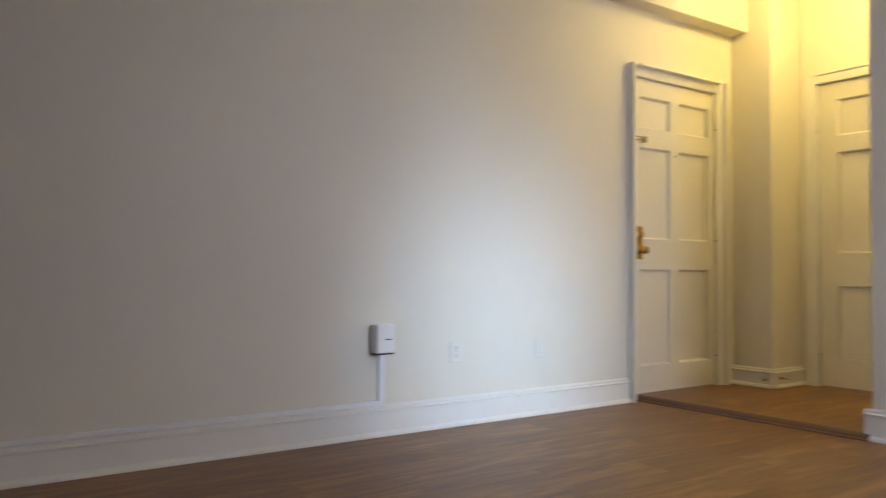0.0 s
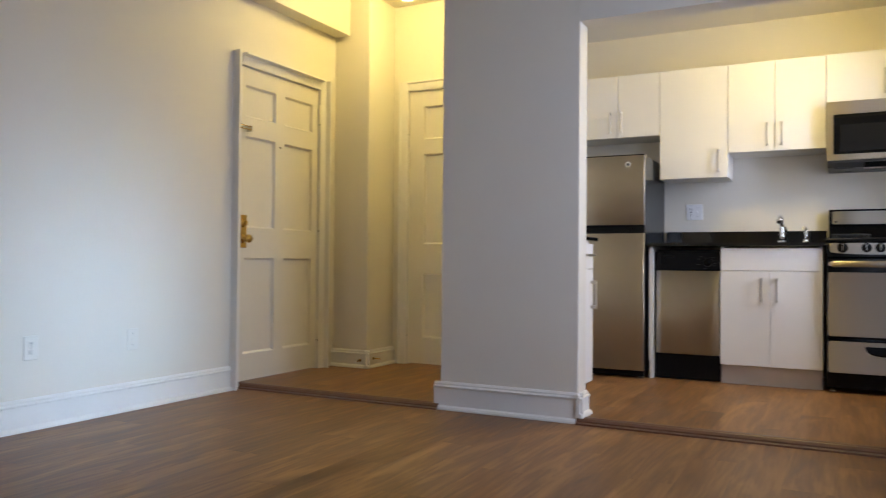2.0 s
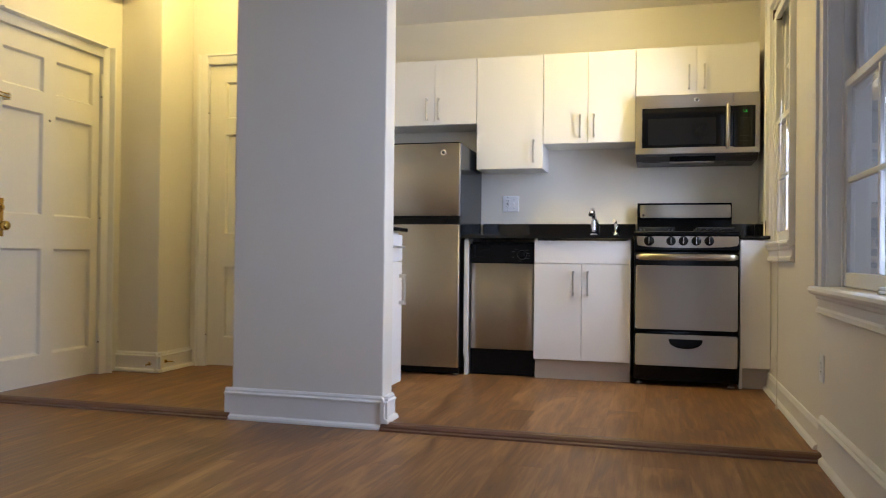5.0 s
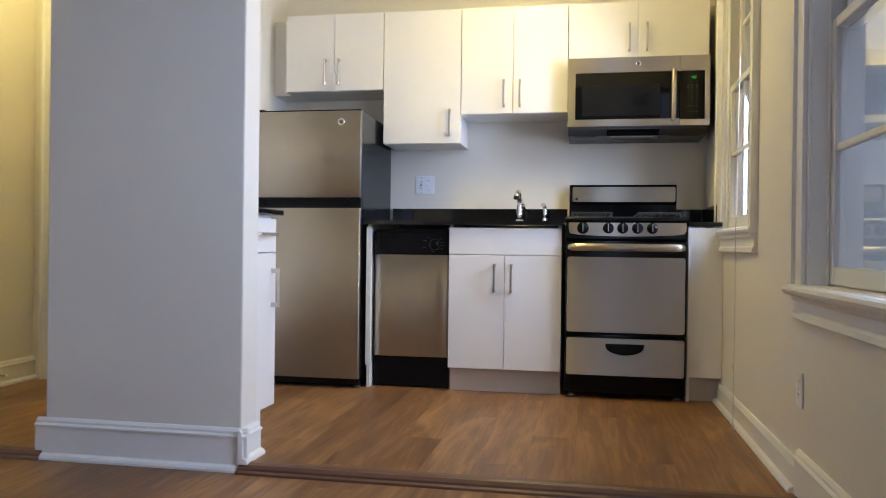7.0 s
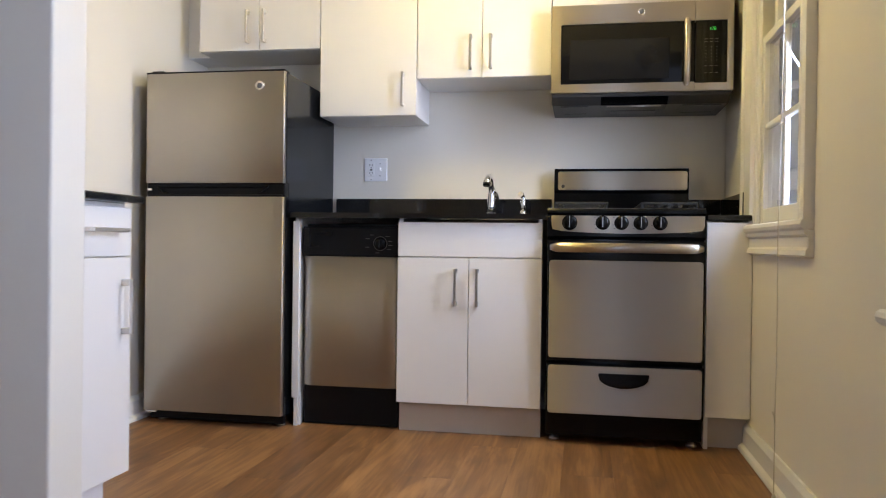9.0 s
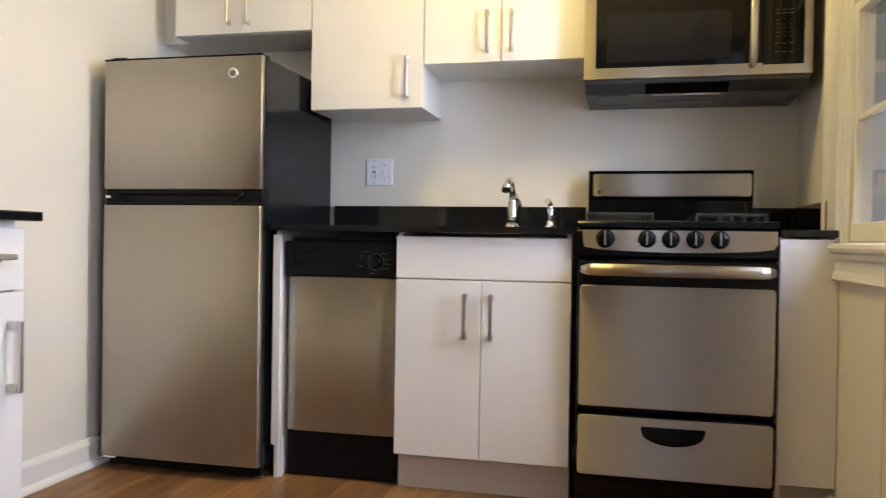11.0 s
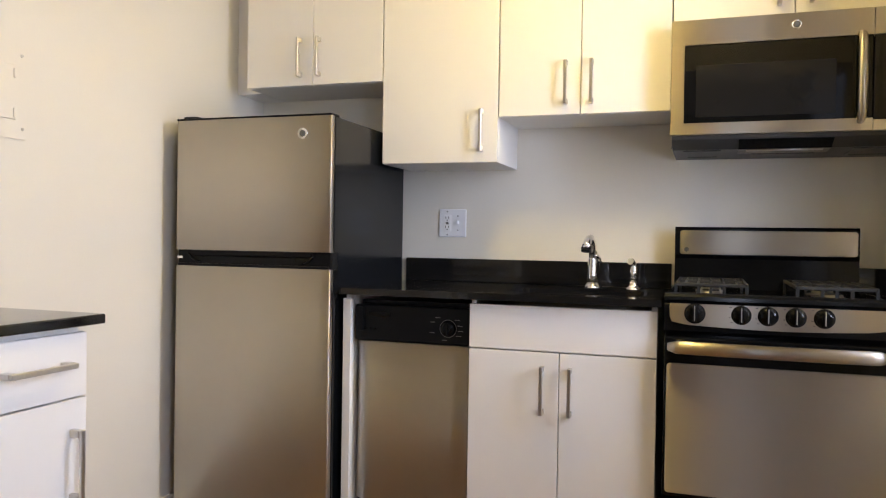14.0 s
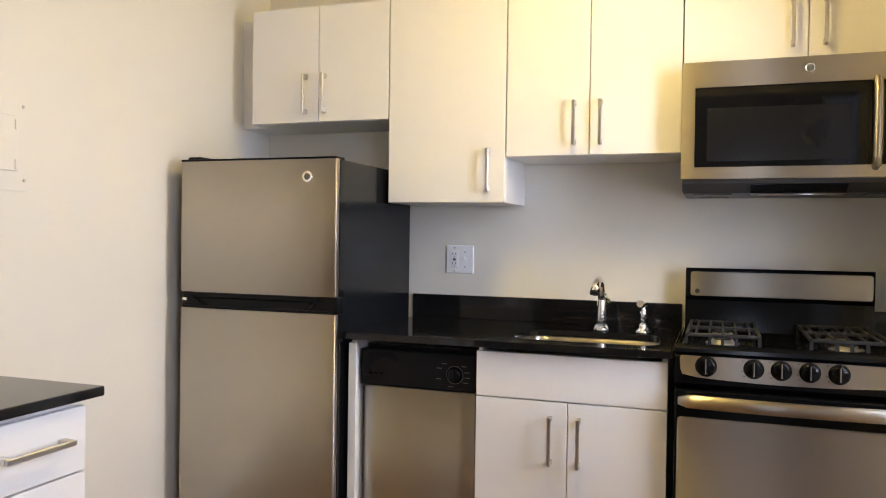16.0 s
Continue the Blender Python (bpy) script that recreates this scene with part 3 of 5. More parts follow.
# ---- countertop with the sink ----
CT0, CT1 = 0.929, 0.951
SX0, SX1, SY0, SY1, SR = 5.635, 5.925, 0.412, 0.888, 0.075


def rounded(x0, x1, y0, y1, r, n=8):
    """Corner points of a rounded rectangle, one ring."""
    ring = []
    for cx, cy, a0 in ((x1 - r, y1 - r, 0), (x0 + r, y1 - r, 90), (x0 + r, y0 + r, 180), (x1 - r, y0 + r, 270)):
        for k in range(n + 1):
            a = radians(a0 + 90 * k / n)
            ring.append((cx + r * math.cos(a), cy + r * math.sin(a)))
    return ring


def counter_top():
    """Polished slab with a rounded cut-out for the sink."""
    x0, x1, y0, y1 = 5.528, BACK - 0.004, 0.363, 1.447
    ring = rounded(SX0, SX1, SY0, SY1, SR)
    cx, cy = (SX0 + SX1) / 2, (SY0 + SY1) / 2
    outer = []
    for px, py in ring:
        dx, dy = px - cx, py - cy
        k = min(((x1 if dx > 0 else x0) - cx) / dx if abs(dx) > 1e-9 else 9e9, ((y1 if dy > 0 else y0) - cy) / dy if abs(dy) > 1e-9 else 9e9)
        outer.append((cx + dx * k, cy + dy * k))
    corner = {}
    for c in ((x0, y0), (x0, y1), (x1, y0), (x1, y1)):
        corner[min(range(len(outer)), key=lambda i: (outer[i][0] - c[0]) ** 2 + (outer[i][1] - c[1]) ** 2)] = c
    outer = [corner.get(i, p) for i, p in enumerate(outer)]
    bm = bmesh.new()
    lo = [[bm.verts.new((*p, CT0)) for p in r] for r in (ring, outer)]
    hi = [[bm.verts.new((*p, CT1)) for p in r] for r in (ring, outer)]
    n = len(ring)
    for k in range(n):
        q = (k + 1) % n
        bm.faces.new((hi[0][k], hi[1][k], hi[1][q], hi[0][q]))
        bm.faces.new((lo[0][k], lo[0][q], lo[1][q], lo[1][k]))
        bm.faces.new((lo[0][k], hi[0][k], hi[0][q], lo[0][q]))
        bm.faces.new((lo[1][k], lo[1][q], hi[1][q], hi[1][k]))
    bmesh.ops.recalc_face_normals(bm, faces=bm.faces)
    rim = [e for e in bm.edges if all(v.co.z > CT1 - 1e-5 for v in e.verts) and (all(v in hi[0] for v in e.verts) or all(v in hi[1] for v in e.verts))]
    bmesh.ops.bevel(bm, geom=rim, offset=0.0035, segments=2, affect="EDGES")
    return bm


ctop = thing("countertop", (5.85, 0.9, CT0), "polished black granite countertop with low backsplash", "countertop")
part("slab", counter_top(), GRANITE, ctop)
part("backsplash", box(BACK - 0.022, BACK - 0.002, 0.364, 1.446, CT1 + 0.0005, 1.046, 0.002), GRANITE, ctop)
ctop2 = thing("countertop", (5.85, -0.34, CT0), "short black granite countertop beside the range", "countertop")
part("slab", box(5.545, BACK - 0.004, SOUTH + 0.006, -0.262, CT0, CT1, 0.0035), GRANITE, ctop2)
part("backsplash", box(BACK - 0.022, BACK - 0.002, SOUTH + 0.024, -0.263, CT1 + 0.0005, 1.046, 0.002), GRANITE, ctop2)
part("side_splash", box(W1[1] + 0.098, BACK - 0.002, SOUTH + 0.002, SOUTH + 0.022, CT1 + 0.0005, 1.046, 0.002), GRANITE, ctop2)

sink = thing("sink", ((SX0 + SX1) / 2, (SY0 + SY1) / 2, 0.78), "undermount stainless steel sink bowl", "sink")
bm = bmesh.new()
rings = []
for z, g in ((CT0 - 0.001, -0.012), (CT0 - 0.001, -0.002), (CT0 - 0.012, 0.0), (0.83, 0.004), (0.81, 0.03), (0.808, 0.1)):
    rings.append([bm.verts.new((*p, z)) for p in rounded(SX0 + g, SX1 - g, SY0 + g, SY1 - g, max(SR - g * 0.5, 0.02))])
for r0, r1 in zip(rings, rings[1:]):
    for k in range(len(r0)):
        bm.faces.new((r0[k], r0[(k + 1) % len(r0)], r1[(k + 1) % len(r0)], r1[k])).smooth = True
bm.faces.new(rings[-1])
bmesh.ops.recalc_face_normals(bm, faces=bm.faces)
part("bowl", bm, STEELH, sink)
part("drain", lathe(bmesh.new(), (5.78, 0.65, 0.8085), (0, 0, 1), ((0, 0.045), (0.003, 0.045), (0.003, 0.03), (-0.004, 0.028))), CHROME, sink)

# ---- faucet and side spray ----
FX, FY = 5.985, 0.637
faucet = thing("faucet", (FX, FY, CT1), "polished chrome single-lever kitchen faucet", "faucet")
part("base", lathe(bmesh.new(), (FX, FY, CT1), (0, 0, 1), ((0, 0.030), (0.006, 0.030), (0.012, 0.026), (0.02, 0.022))), CHROME, faucet)
part("body", lathe(bmesh.new(), (FX, FY, CT1 + 0.02), (0, 0, 1), ((0, 0.0205), (0.03, 0.0195), (0.06, 0.0185), (0.085, 0.017), (0.1, 0.0145))), CHROME, faucet)
part("spout", tube(bmesh.new(), [(FX, FY, CT1 + 0.05), (FX - 0.001, FY, CT1 + 0.11), (FX - 0.006, FY + 0.0005, CT1 + 0.148), (FX - 0.019, FY + 0.0015, CT1 + 0.174), (FX - 0.043, FY + 0.003, CT1 + 0.187), (FX - 0.072, FY + 0.005, CT1 + 0.183), (FX - 0.096, FY + 0.0075, CT1 + 0.166), (FX - 0.110, FY + 0.009, CT1 + 0.145)], [0.0145, 0.0145, 0.014, 0.0135, 0.013, 0.0135, 0.0155, 0.0175]), CHROME, faucet)
part("aerator", lathe(bmesh.new(), (FX - 0.1125, FY + 0.009, CT1 + 0.146), (-0.3, 0.03, -1), ((0, 0.0165), (0.008, 0.0165), (0.01, 0.012))), PLASTIC, faucet)
part("lever", tube(bmesh.new(), [(FX, FY, CT1 + 0.115), (FX + 0.008, FY - 0.008, CT1 + 0.128), (FX + 0.014, FY - 0.02, CT1 + 0.11), (FX + 0.016, FY - 0.028, CT1 + 0.085)], [0.017, 0.014, 0.010, 0.008]), CHROME, faucet)
SY = 0.488
spray = thing("side_spray", (FX - 0.005, SY, CT1), "polished chrome side spray with lever trigger", "faucet")
part("holder", lathe(bmesh.new(), (FX - 0.005, SY, CT1), (0, 0, 1), ((0, 0.028), (0.005, 0.028), (0.012, 0.02), (0.022, 0.013), (0.03, 0.015))), CHROME, spray)
part("wand", lathe(bmesh.new(), (FX - 0.005, SY, CT1 + 0.03), (0, 0, 1), ((0, 0.010), (0.02, 0.0125), (0.045, 0.0125), (0.06, 0.009), (0.067, 0.010), (0.07, 0.006))), CHROME, spray)
part("head", tube(bmesh.new(), [(FX - 0.003, SY, CT1 + 0.09), (FX - 0.014, SY + 0.004, CT1 + 0.104), (FX - 0.036, SY + 0.010, CT1 + 0.106)], [0.009, 0.011, 0.0125]), CHROME, spray)

# ---- refrigerator ----
FR0, FR1, FRX, FRT = 1.455, 2.094, 5.478, 1.552
fridge = thing("refrigerator", (5.8, 1.77, KF), "stainless steel top-freezer refrigerator with black sides", "refrigerator")


def curved_door(z0, z1):
    """A door whose front bows slightly out, with rounded vertical edges."""
    n, t, r = 16, 0.055, 0.007
    y0, y1 = FR0 + 0.002, FR1 - 0.002
    front = [(FRX + 0.004 + r * (1 - math.sin(radians(a))), y0 + r * (1 - math.cos(radians(a)))) for a in (0, 22, 45, 68)]
    front += [(FRX + 0.004 * (2 * k / n - 1) ** 2, y0 + r + (y1 - y0 - 2 * r) * k / n) for k in range(n + 1)]
    front += [(FRX + 0.004 + r * (1 - math.sin(radians(a))), y1 - r * (1 - math.cos(radians(a)))) for a in (68, 45, 22, 0)]
    bm = bmesh.new()
    prism(bm, front + [(FRX + t, y1), (FRX + t, y0)], "z", z0, z1)
    for f in bm.faces:
        f.smooth = abs(f.normal.z) < 0.5 and f.normal.x < -0.3
    return bm


part("body", box(FRX + 0.065, BACK - 0.03, FR0 + 0.004, FR1 - 0.004, 0.075, FRT - 0.008, 0.004), BLACKM, fridge, "black textured cabinet")
for z0, z1, nm in ((1.073, FRT - 0.008, "freezer_door"), (0.086, 1.014, "fridge_door")):
    d = part(nm, curved_door(z0, z1), STEEL, fridge, "brushed stainless steel door")
    part("edge_trim", box(FRX + 0.026, FRX + 0.064, FR0, FR0 + 0.006, z0, z1, 0.002, 1), BLACK, d)
    part("edge_trim", box(FRX + 0.026, FRX + 0.064, FR1 - 0.006, FR1, z0, z1, 0.002, 1), BLACK, d)
part("freezer_top_cap", box(FRX + 0.003, FRX + 0.064, FR0 + 0.002, FR1 - 0.002, FRT - 0.0075, FRT, 0.003), PLASTIC, fridge)
part("handle_recess", box(FRX + 0.016, FRX + 0.064, FR0 + 0.003, FR1 - 0.003, 1.0145, 1.0725, 0.004), PLASTIC, fridge, "black recessed grip strip")
part("grip_lip", prism(bmesh.new(), [(FRX + 0.004, 1.071), (FRX + 0.016, 1.071), (FRX + 0.016, 1.050), (FRX + 0.008, 1.056)], "y", FR0 + 0.075, FR1 - 0.06), PLASTIC, fridge)
for y, d in ((FR1 - 0.055, 1), (FR0 + 0.07, -1)):
    bm = bmesh.new()
    tube(bm, [(FRX + 0.010, y, 1.060), (FRX + 0.008, y - d * 0.012, 1.046), (FRX + 0.010, y - d * 0.03, 1.034), (FRX + 0.014, y - d * 0.05, 1.028)], [0.004, 0.005, 0.005, 0.003], 8)
    part("grip_end", bm, BLACK, fridge, "black moulded end of the grip")
part("grip_shelf", box(FRX + 0.004, FRX + 0.016, FR0 + 0.01, FR1 - 0.01, 1.0148, 1.024, 0.003), PLASTIC, fridge)
part("hinge_cover", box(FRX + 0.03, FRX + 0.12, FR1 - 0.07, FR1 - 0.01, FRT - 0.007, FRT + 0.012, 0.006), PLASTIC, fridge)
part("centre_hinge", box(FRX + 0.008, FRX + 0.03, FR1 - 0.03, FR1 - 0.006, 1.04, 1.05, 0.002), CHROME, fridge)
part("kick_grille", box(FRX + 0.05, FRX + 0.075, FR0 + 0.01, FR1 - 0.01, KF + 0.012, 0.078, 0.003), PLASTIC, fridge)
part("bottom_hinge", box(FRX + 0.012, FRX + 0.06, FR1 - 0.06, FR1 - 0.008, 0.074, 0.083, 0.002), CHROME, fridge)
for y in (FR0 + 0.035, FR1 - 0.05):
    part("foot", lathe(bmesh.new(), (FRX + 0.085, y, KF), (0, 0, 1), ((0, 0.02), (0.012, 0.02), (0.014, 0.01), (0.05, 0.01))), NICKEL, fridge)
for y in (FR0 + 0.05, FR1 - 0.05):
    part("foot", lathe(bmesh.new(), (BACK - 0.08, y, KF), (0, 0, 1), ((0, 0.02), (0.012, 0.02), (0.014, 0.01), (0.05, 0.01))), PLASTIC, fridge)
bm = lathe(bmesh.new(), (FRX + 0.004, 1.568, 1.484), (-1, 0, 0), ((0, 0.02), (0.004, 0.02), (0.0055, 0.018), (0.0045, 0.0165), (0.0045, 0.012)), 28)
badge = part("badge", bm, CHROME, fridge, "round chrome badge")
part("badge_mark", lathe(bmesh.new(), (FRX - 0.0004, 1.568, 1.484), (-1, 0, 0), ((0, 0.0115), (0.0006, 0.0115), (0.0009, 0.007)), 20), GREYP, badge)

# ---- dishwasher ----
DX = 5.588
dish = thing("dishwasher", (5.85, 1.2, KF), "narrow stainless steel dishwasher with black control panel", "dishwasher")
part("tub", box(DX + 0.05, BACK - 0.05, 0.985, 1.405, 0.06, 0.905), PLASTIC, dish)
bm = bmesh.new()
ys = [0.984 + (1.408 - 0.984) * k / 32 for k in range(33)]
lip = lambda y: 0.008 * max(0, 1 - (y - 0.984) / 0.07) ** 2 + 0.024 * max(0, 1 - (1.408 - y) / 0.045) ** 2
prism(bm, [(DX + lip(y), y) for y in ys] + [(DX + 0.045, 1.408), (DX + 0.045, 0.984)], "z", 0.205, 0.764)
for f in bm.faces:
    f.smooth = f.normal.x < -0.2 and abs(f.normal.z) < 0.5
part("door", bm, STEEL, dish, "brushed stainless steel door")
ctrl = part("control_panel", box(DX - 0.002, DX + 0.045, 0.984, 1.408, 0.766, 0.892, 0.005), PLASTIC, dish, "black plastic control panel")
part("latch_recess", box(DX - 0.0035, DX - 0.0015, 1.275, 1.352, 0.852, 0.868, 0.0005, 1), BLACK, ctrl)
part("latch_grip", box(DX - 0.014, DX - 0.002, 1.372, 1.398, 0.800, 0.884, 0.004), PLASTIC, ctrl)
dial = part("dial", lathe(bmesh.new(), (DX - 0.002, 1.062, 0.822), (-1, 0, 0), ((0, 0.026), (0.008, 0.025), (0.014, 0.021), (0.015, 0.012))), BLACK, ctrl, "black selector dial")
part("pointer", box(DX - 0.026, DX - 0.012, 1.058, 1.066, 0.803, 0.841, 0.002, 1), BLACK, dial)
ringb = bmesh.new()
pr = [bmesh.ops.create_circle(ringb, segments=32, radius=r)["verts"] for r in (0.0285, 0.0305)]
for k in range(32):
    ringb.faces.new((pr[0][k], pr[0][(k + 1) % 32], pr[1][(k + 1) % 32], pr[1][k]))
bmesh.ops.transform(ringb, matrix=Matrix.Translation((DX - 0.0026, 1.062, 0.822)) @ Matrix.Rotation(radians(-90), 4, "Y"), verts=ringb.verts)
part("dial_ring", ringb, GREYP, ctrl)
for k, (y, z) in enumerate(((1.10, 0.858), (1.118, 0.842), (1.02, 0.832), (1.018, 0.815), (1.024, 0.798), (1.12, 0.806), (1.03, 0.852), (1.075, 0.782))):
    part("print_mark", box(DX - 0.0027, DX - 0.0018, y - 0.009, y + 0.009, z - 0.0012, z + 0.0012), GREYP, ctrl)
for y in (1.33, 1.35, 1.37):
    part("button", box(DX - 0.0045, DX - 0.0015, y - 0.006, y + 0.006, 0.806, 0.812, 0.001, 1), BLACK, ctrl)
part("kick_plate", box(DX + 0.035, DX + 0.045, 0.985, 1.408, KF + 0.004, 0.2, 0.002, 1), PLASTIC, dish, "black kick plate")

# ---- gas range ----
RY0, RY1 = -0.256, 0.355
rng = thing("gas_range", (5.82, 0.05, KF), "narrow stainless steel and black gas range", "range")
part("body", box(5.565, 6.10, RY0, RY1, 0.075, 0.935, 0.004), BLACK, rng, "black enamel body")
bm = prism(bmesh.new(), [(5.545, 0.152), (5.565, 0.152), (5.565, KF + 0.03), (5.553, KF + 0.03)], "y", RY0 + 0.002, RY1 - 0.002)
part("kick_panel", bm, BLACK, rng)
for y in (RY0 + 0.035, RY1 - 0.035):
    for x in (5.60, 6.05):
        part("foot", lathe(bmesh.new(), (x, y, KF), (0, 0, 1), ((0, 0.022), (0.012, 0.02), (0.014, 0.012), (0.05, 0.012))), NICKEL, rng)


def face_plate(y0, y1, z0, z1, x, t, r):
    """A sheet with rounded corners, its face at x."""
    ring = rounded(y0, y1, z0, z1, r, 5)
    bm = bmesh.new()
    rows = [[bm.verts.new((w, u, v)) for u, v in rr] for w, rr in ((x + t, ring), (x + 0.002, ring), (x, rounded(y0 + 0.002, y1 - 0.002, z0 + 0.002, z1 - 0.002, max(r - 0.002, 0.001), 5)))]
    for r0, r1 in zip(rows, rows[1:]):
        for k in range(len(r0)):
            bm.faces.new((r0[k], r0[(k + 1) % len(r0)], r1[(k + 1) % len(r0)], r1[k]))
    bm.faces.new(rows[-1])
    bm.faces.new(rows[0][::-1])
    bmesh.ops.recalc_face_normals(bm, faces=bm.faces)
    return bm


oven = part("oven_door", box(5.513, 5.563, RY0 + 0.002, RY1 - 0.002, 0.365, 0.845, 0.005), BLACK, rng, "oven door with a black frame")
part("door_skin", face_plate(RY0 + 0.010, RY1 - 0.010, 0.378, 0.766, 5.505, 0.009, 0.012), STEEL, oven, "brushed stainless steel sheet")
bm = bmesh.new()
n = 24
sections = []
for k in range(n + 1):
    s = 2 * k / n - 1
    y = 0.0495 - s * 0.293
    half = 0.0195 * math.sqrt(max(1 - abs(s) ** 40, 0.30))
    x = 5.47 + 0.016 * s ** 2
    sections.append([bm.verts.new((x + 0.014 * math.cos(a) * half / 0.0195, y, 0.817 + half * math.sin(a))) for a in [2 * math.pi * j / 14 for j in range(14)]])
for r0, r1 in zip(sections, sections[1:]):
    for k in range(14):
        bm.faces.new((r0[k], r0[(k + 1) % 14], r1[(k + 1) % 14], r1[k])).smooth = True
bm.faces.new(sections[0][::-1])
bm.faces.new(sections[-1])
bmesh.ops.recalc_face_normals(bm, faces=bm.faces)
part("door_handle", bm, STEELH, oven, "broad stainless steel bar handle")
for y in (RY0 + 0.07, RY1 - 0.07):
    part("handle_bracket", box(5.475, 5.515, y - 0.012, y + 0.012, 0.806, 0.828, 0.003, 1), BLACK, oven)
drawer = part("drawer", box(5.513, 5.563, RY0 + 0.002, RY1 - 0.002, 0.150, 0.355, 0.004), BLACK, rng)
part("drawer_skin", face_plate(RY0 + 0.010, RY1 - 0.010, 0.157, 0.348, 5.505, 0.009, 0.012), STEEL, drawer, "brushed stainless steel sheet")
bm = bmesh.new()
arc = [(0.146, 0.322), (0.146, 0.308)] + [(0.049 + 0.097 * math.cos(radians(a)), 0.306 - 0.043 * math.sin(radians(a))) for a in range(10, 180, 10)] + [(-0.048, 0.308), (-0.048, 0.322)]
a = [bm.verts.new((5.5035, y, z)) for y, z in arc]
b = [bm.verts.new((5.498, 0.049 + (y - 0.049) * 0.94, 0.318 + (z - 0.318) * 0.8)) for y, z in arc]
for k in range(len(arc)):
    bm.faces.new((a[k], a[(k + 1) % len(arc)], b[(k + 1) % len(arc)], b[k]))
bm.faces.new(b)
bmesh.ops.recalc_face_normals(bm, faces=bm.faces)
part("drawer_pull", bm, BLACK, drawer, "black curved drawer pull")
bm = bmesh.new()
tube(bm, [(5.5025, y, z - 0.001) for y, z in arc[1:-1]], 0.0022, 6)
part("pull_rim", bm, NICKEL, drawer)

cpan = part("control_panel", prism(bmesh.new(), [(5.536, 0.952), (5.60, 0.952), (5.60, 0.850), (5.540, 0.850), (5.528, 0.862), (5.527, 0.94)], "y", RY0, RY1), BLACK, rng, "black enamel manifold panel")
ring = []
for k in range(25):
    s = k / 24
    ring.append((0.338 - s * 0.58, 0.884 - 0.010 * math.sin(math.pi * s)))
outl = [(-0.251, 0.944), (0.338, 0.944)] + [(0.3405, 0.935), (0.3385, 0.905), (0.333, 0.889)] + ring[2:-2] + [(-0.243, 0.888), (-0.2515, 0.905)]
bm = bmesh.new()
a = [bm.verts.new((5.524, y, z)) for y, z in outl]
b = [bm.verts.new((5.530, y, z)) for y, z in outl]
for k in range(len(outl)):
    bm.faces.new((a[k], a[(k + 1) % len(outl)], b[(k + 1) % len(outl)], b[k]))
bm.faces.new(a[::-1])
bmesh.ops.recalc_face_normals(bm, faces=bm.faces)
part("panel_skin", bm, STEELH, cpan, "stainless steel control fascia")
for k, y in enumerate((0.267, 0.1375, 0.065, -0.009, -0.083)):
    r = 0.0275 if k == 0 else 0.0252
    kn = part("knob", lathe(bmesh.new(), (5.5235, y, 0.916), (-1, 0, 0), ((0, r + 0.003), (0.003, r + 0.003), (0.004, r), (0.014, r * 0.93), (0.018, r * 0.8), (0.0185, r * 0.3)), 28), BLACK, cpan, "round black burner knob")
    part("knob_grip", box(5.494, 5.506, y - 0.0055, y + 0.0055, 0.916 - r * 0.86, 0.916 + r * 0.98, 0.003), BLACK, kn)
    part("knob_line", box(5.4932, 5.4942, y - 0.0014, y + 0.0014, 0.916 - r * 0.7, 0.916 + r * 0.9), NICKEL, kn)
    for dz, dy in ((0.022, 0.03), (-0.008, 0.031), (-0.022, 0.026)):
        if k:
            part("print_mark", box(5.5232, 5.5239, y + dy - 0.003, y + dy + 0.003, 0.916 + dz - 0.001, 0.916 + dz + 0.001), GREYP, cpan)
top = part("cooktop", slab("z", 0.936, 0.962, 5.575, 6.06, RY0 + 0.012, RY1 - 0.012), BLACK, rng, "black enamel cooktop")
part("cooktop_lip", prism(bmesh.new(), [(5.525, 0.954), (5.575, 0.954), (5.575, 0.974), (5.545, 0.976), (5.531, 0.972), (5.526, 0.965)], "y", RY0, RY1), BLACK, rng)
for y0, y1 in ((RY0, RY0 + 0.012), (RY1 - 0.012, RY1)):
    part("cooktop_rim", box(5.576, 6.06, y0, y1, 0.937, 0.972, 0.004), BLACK, rng)


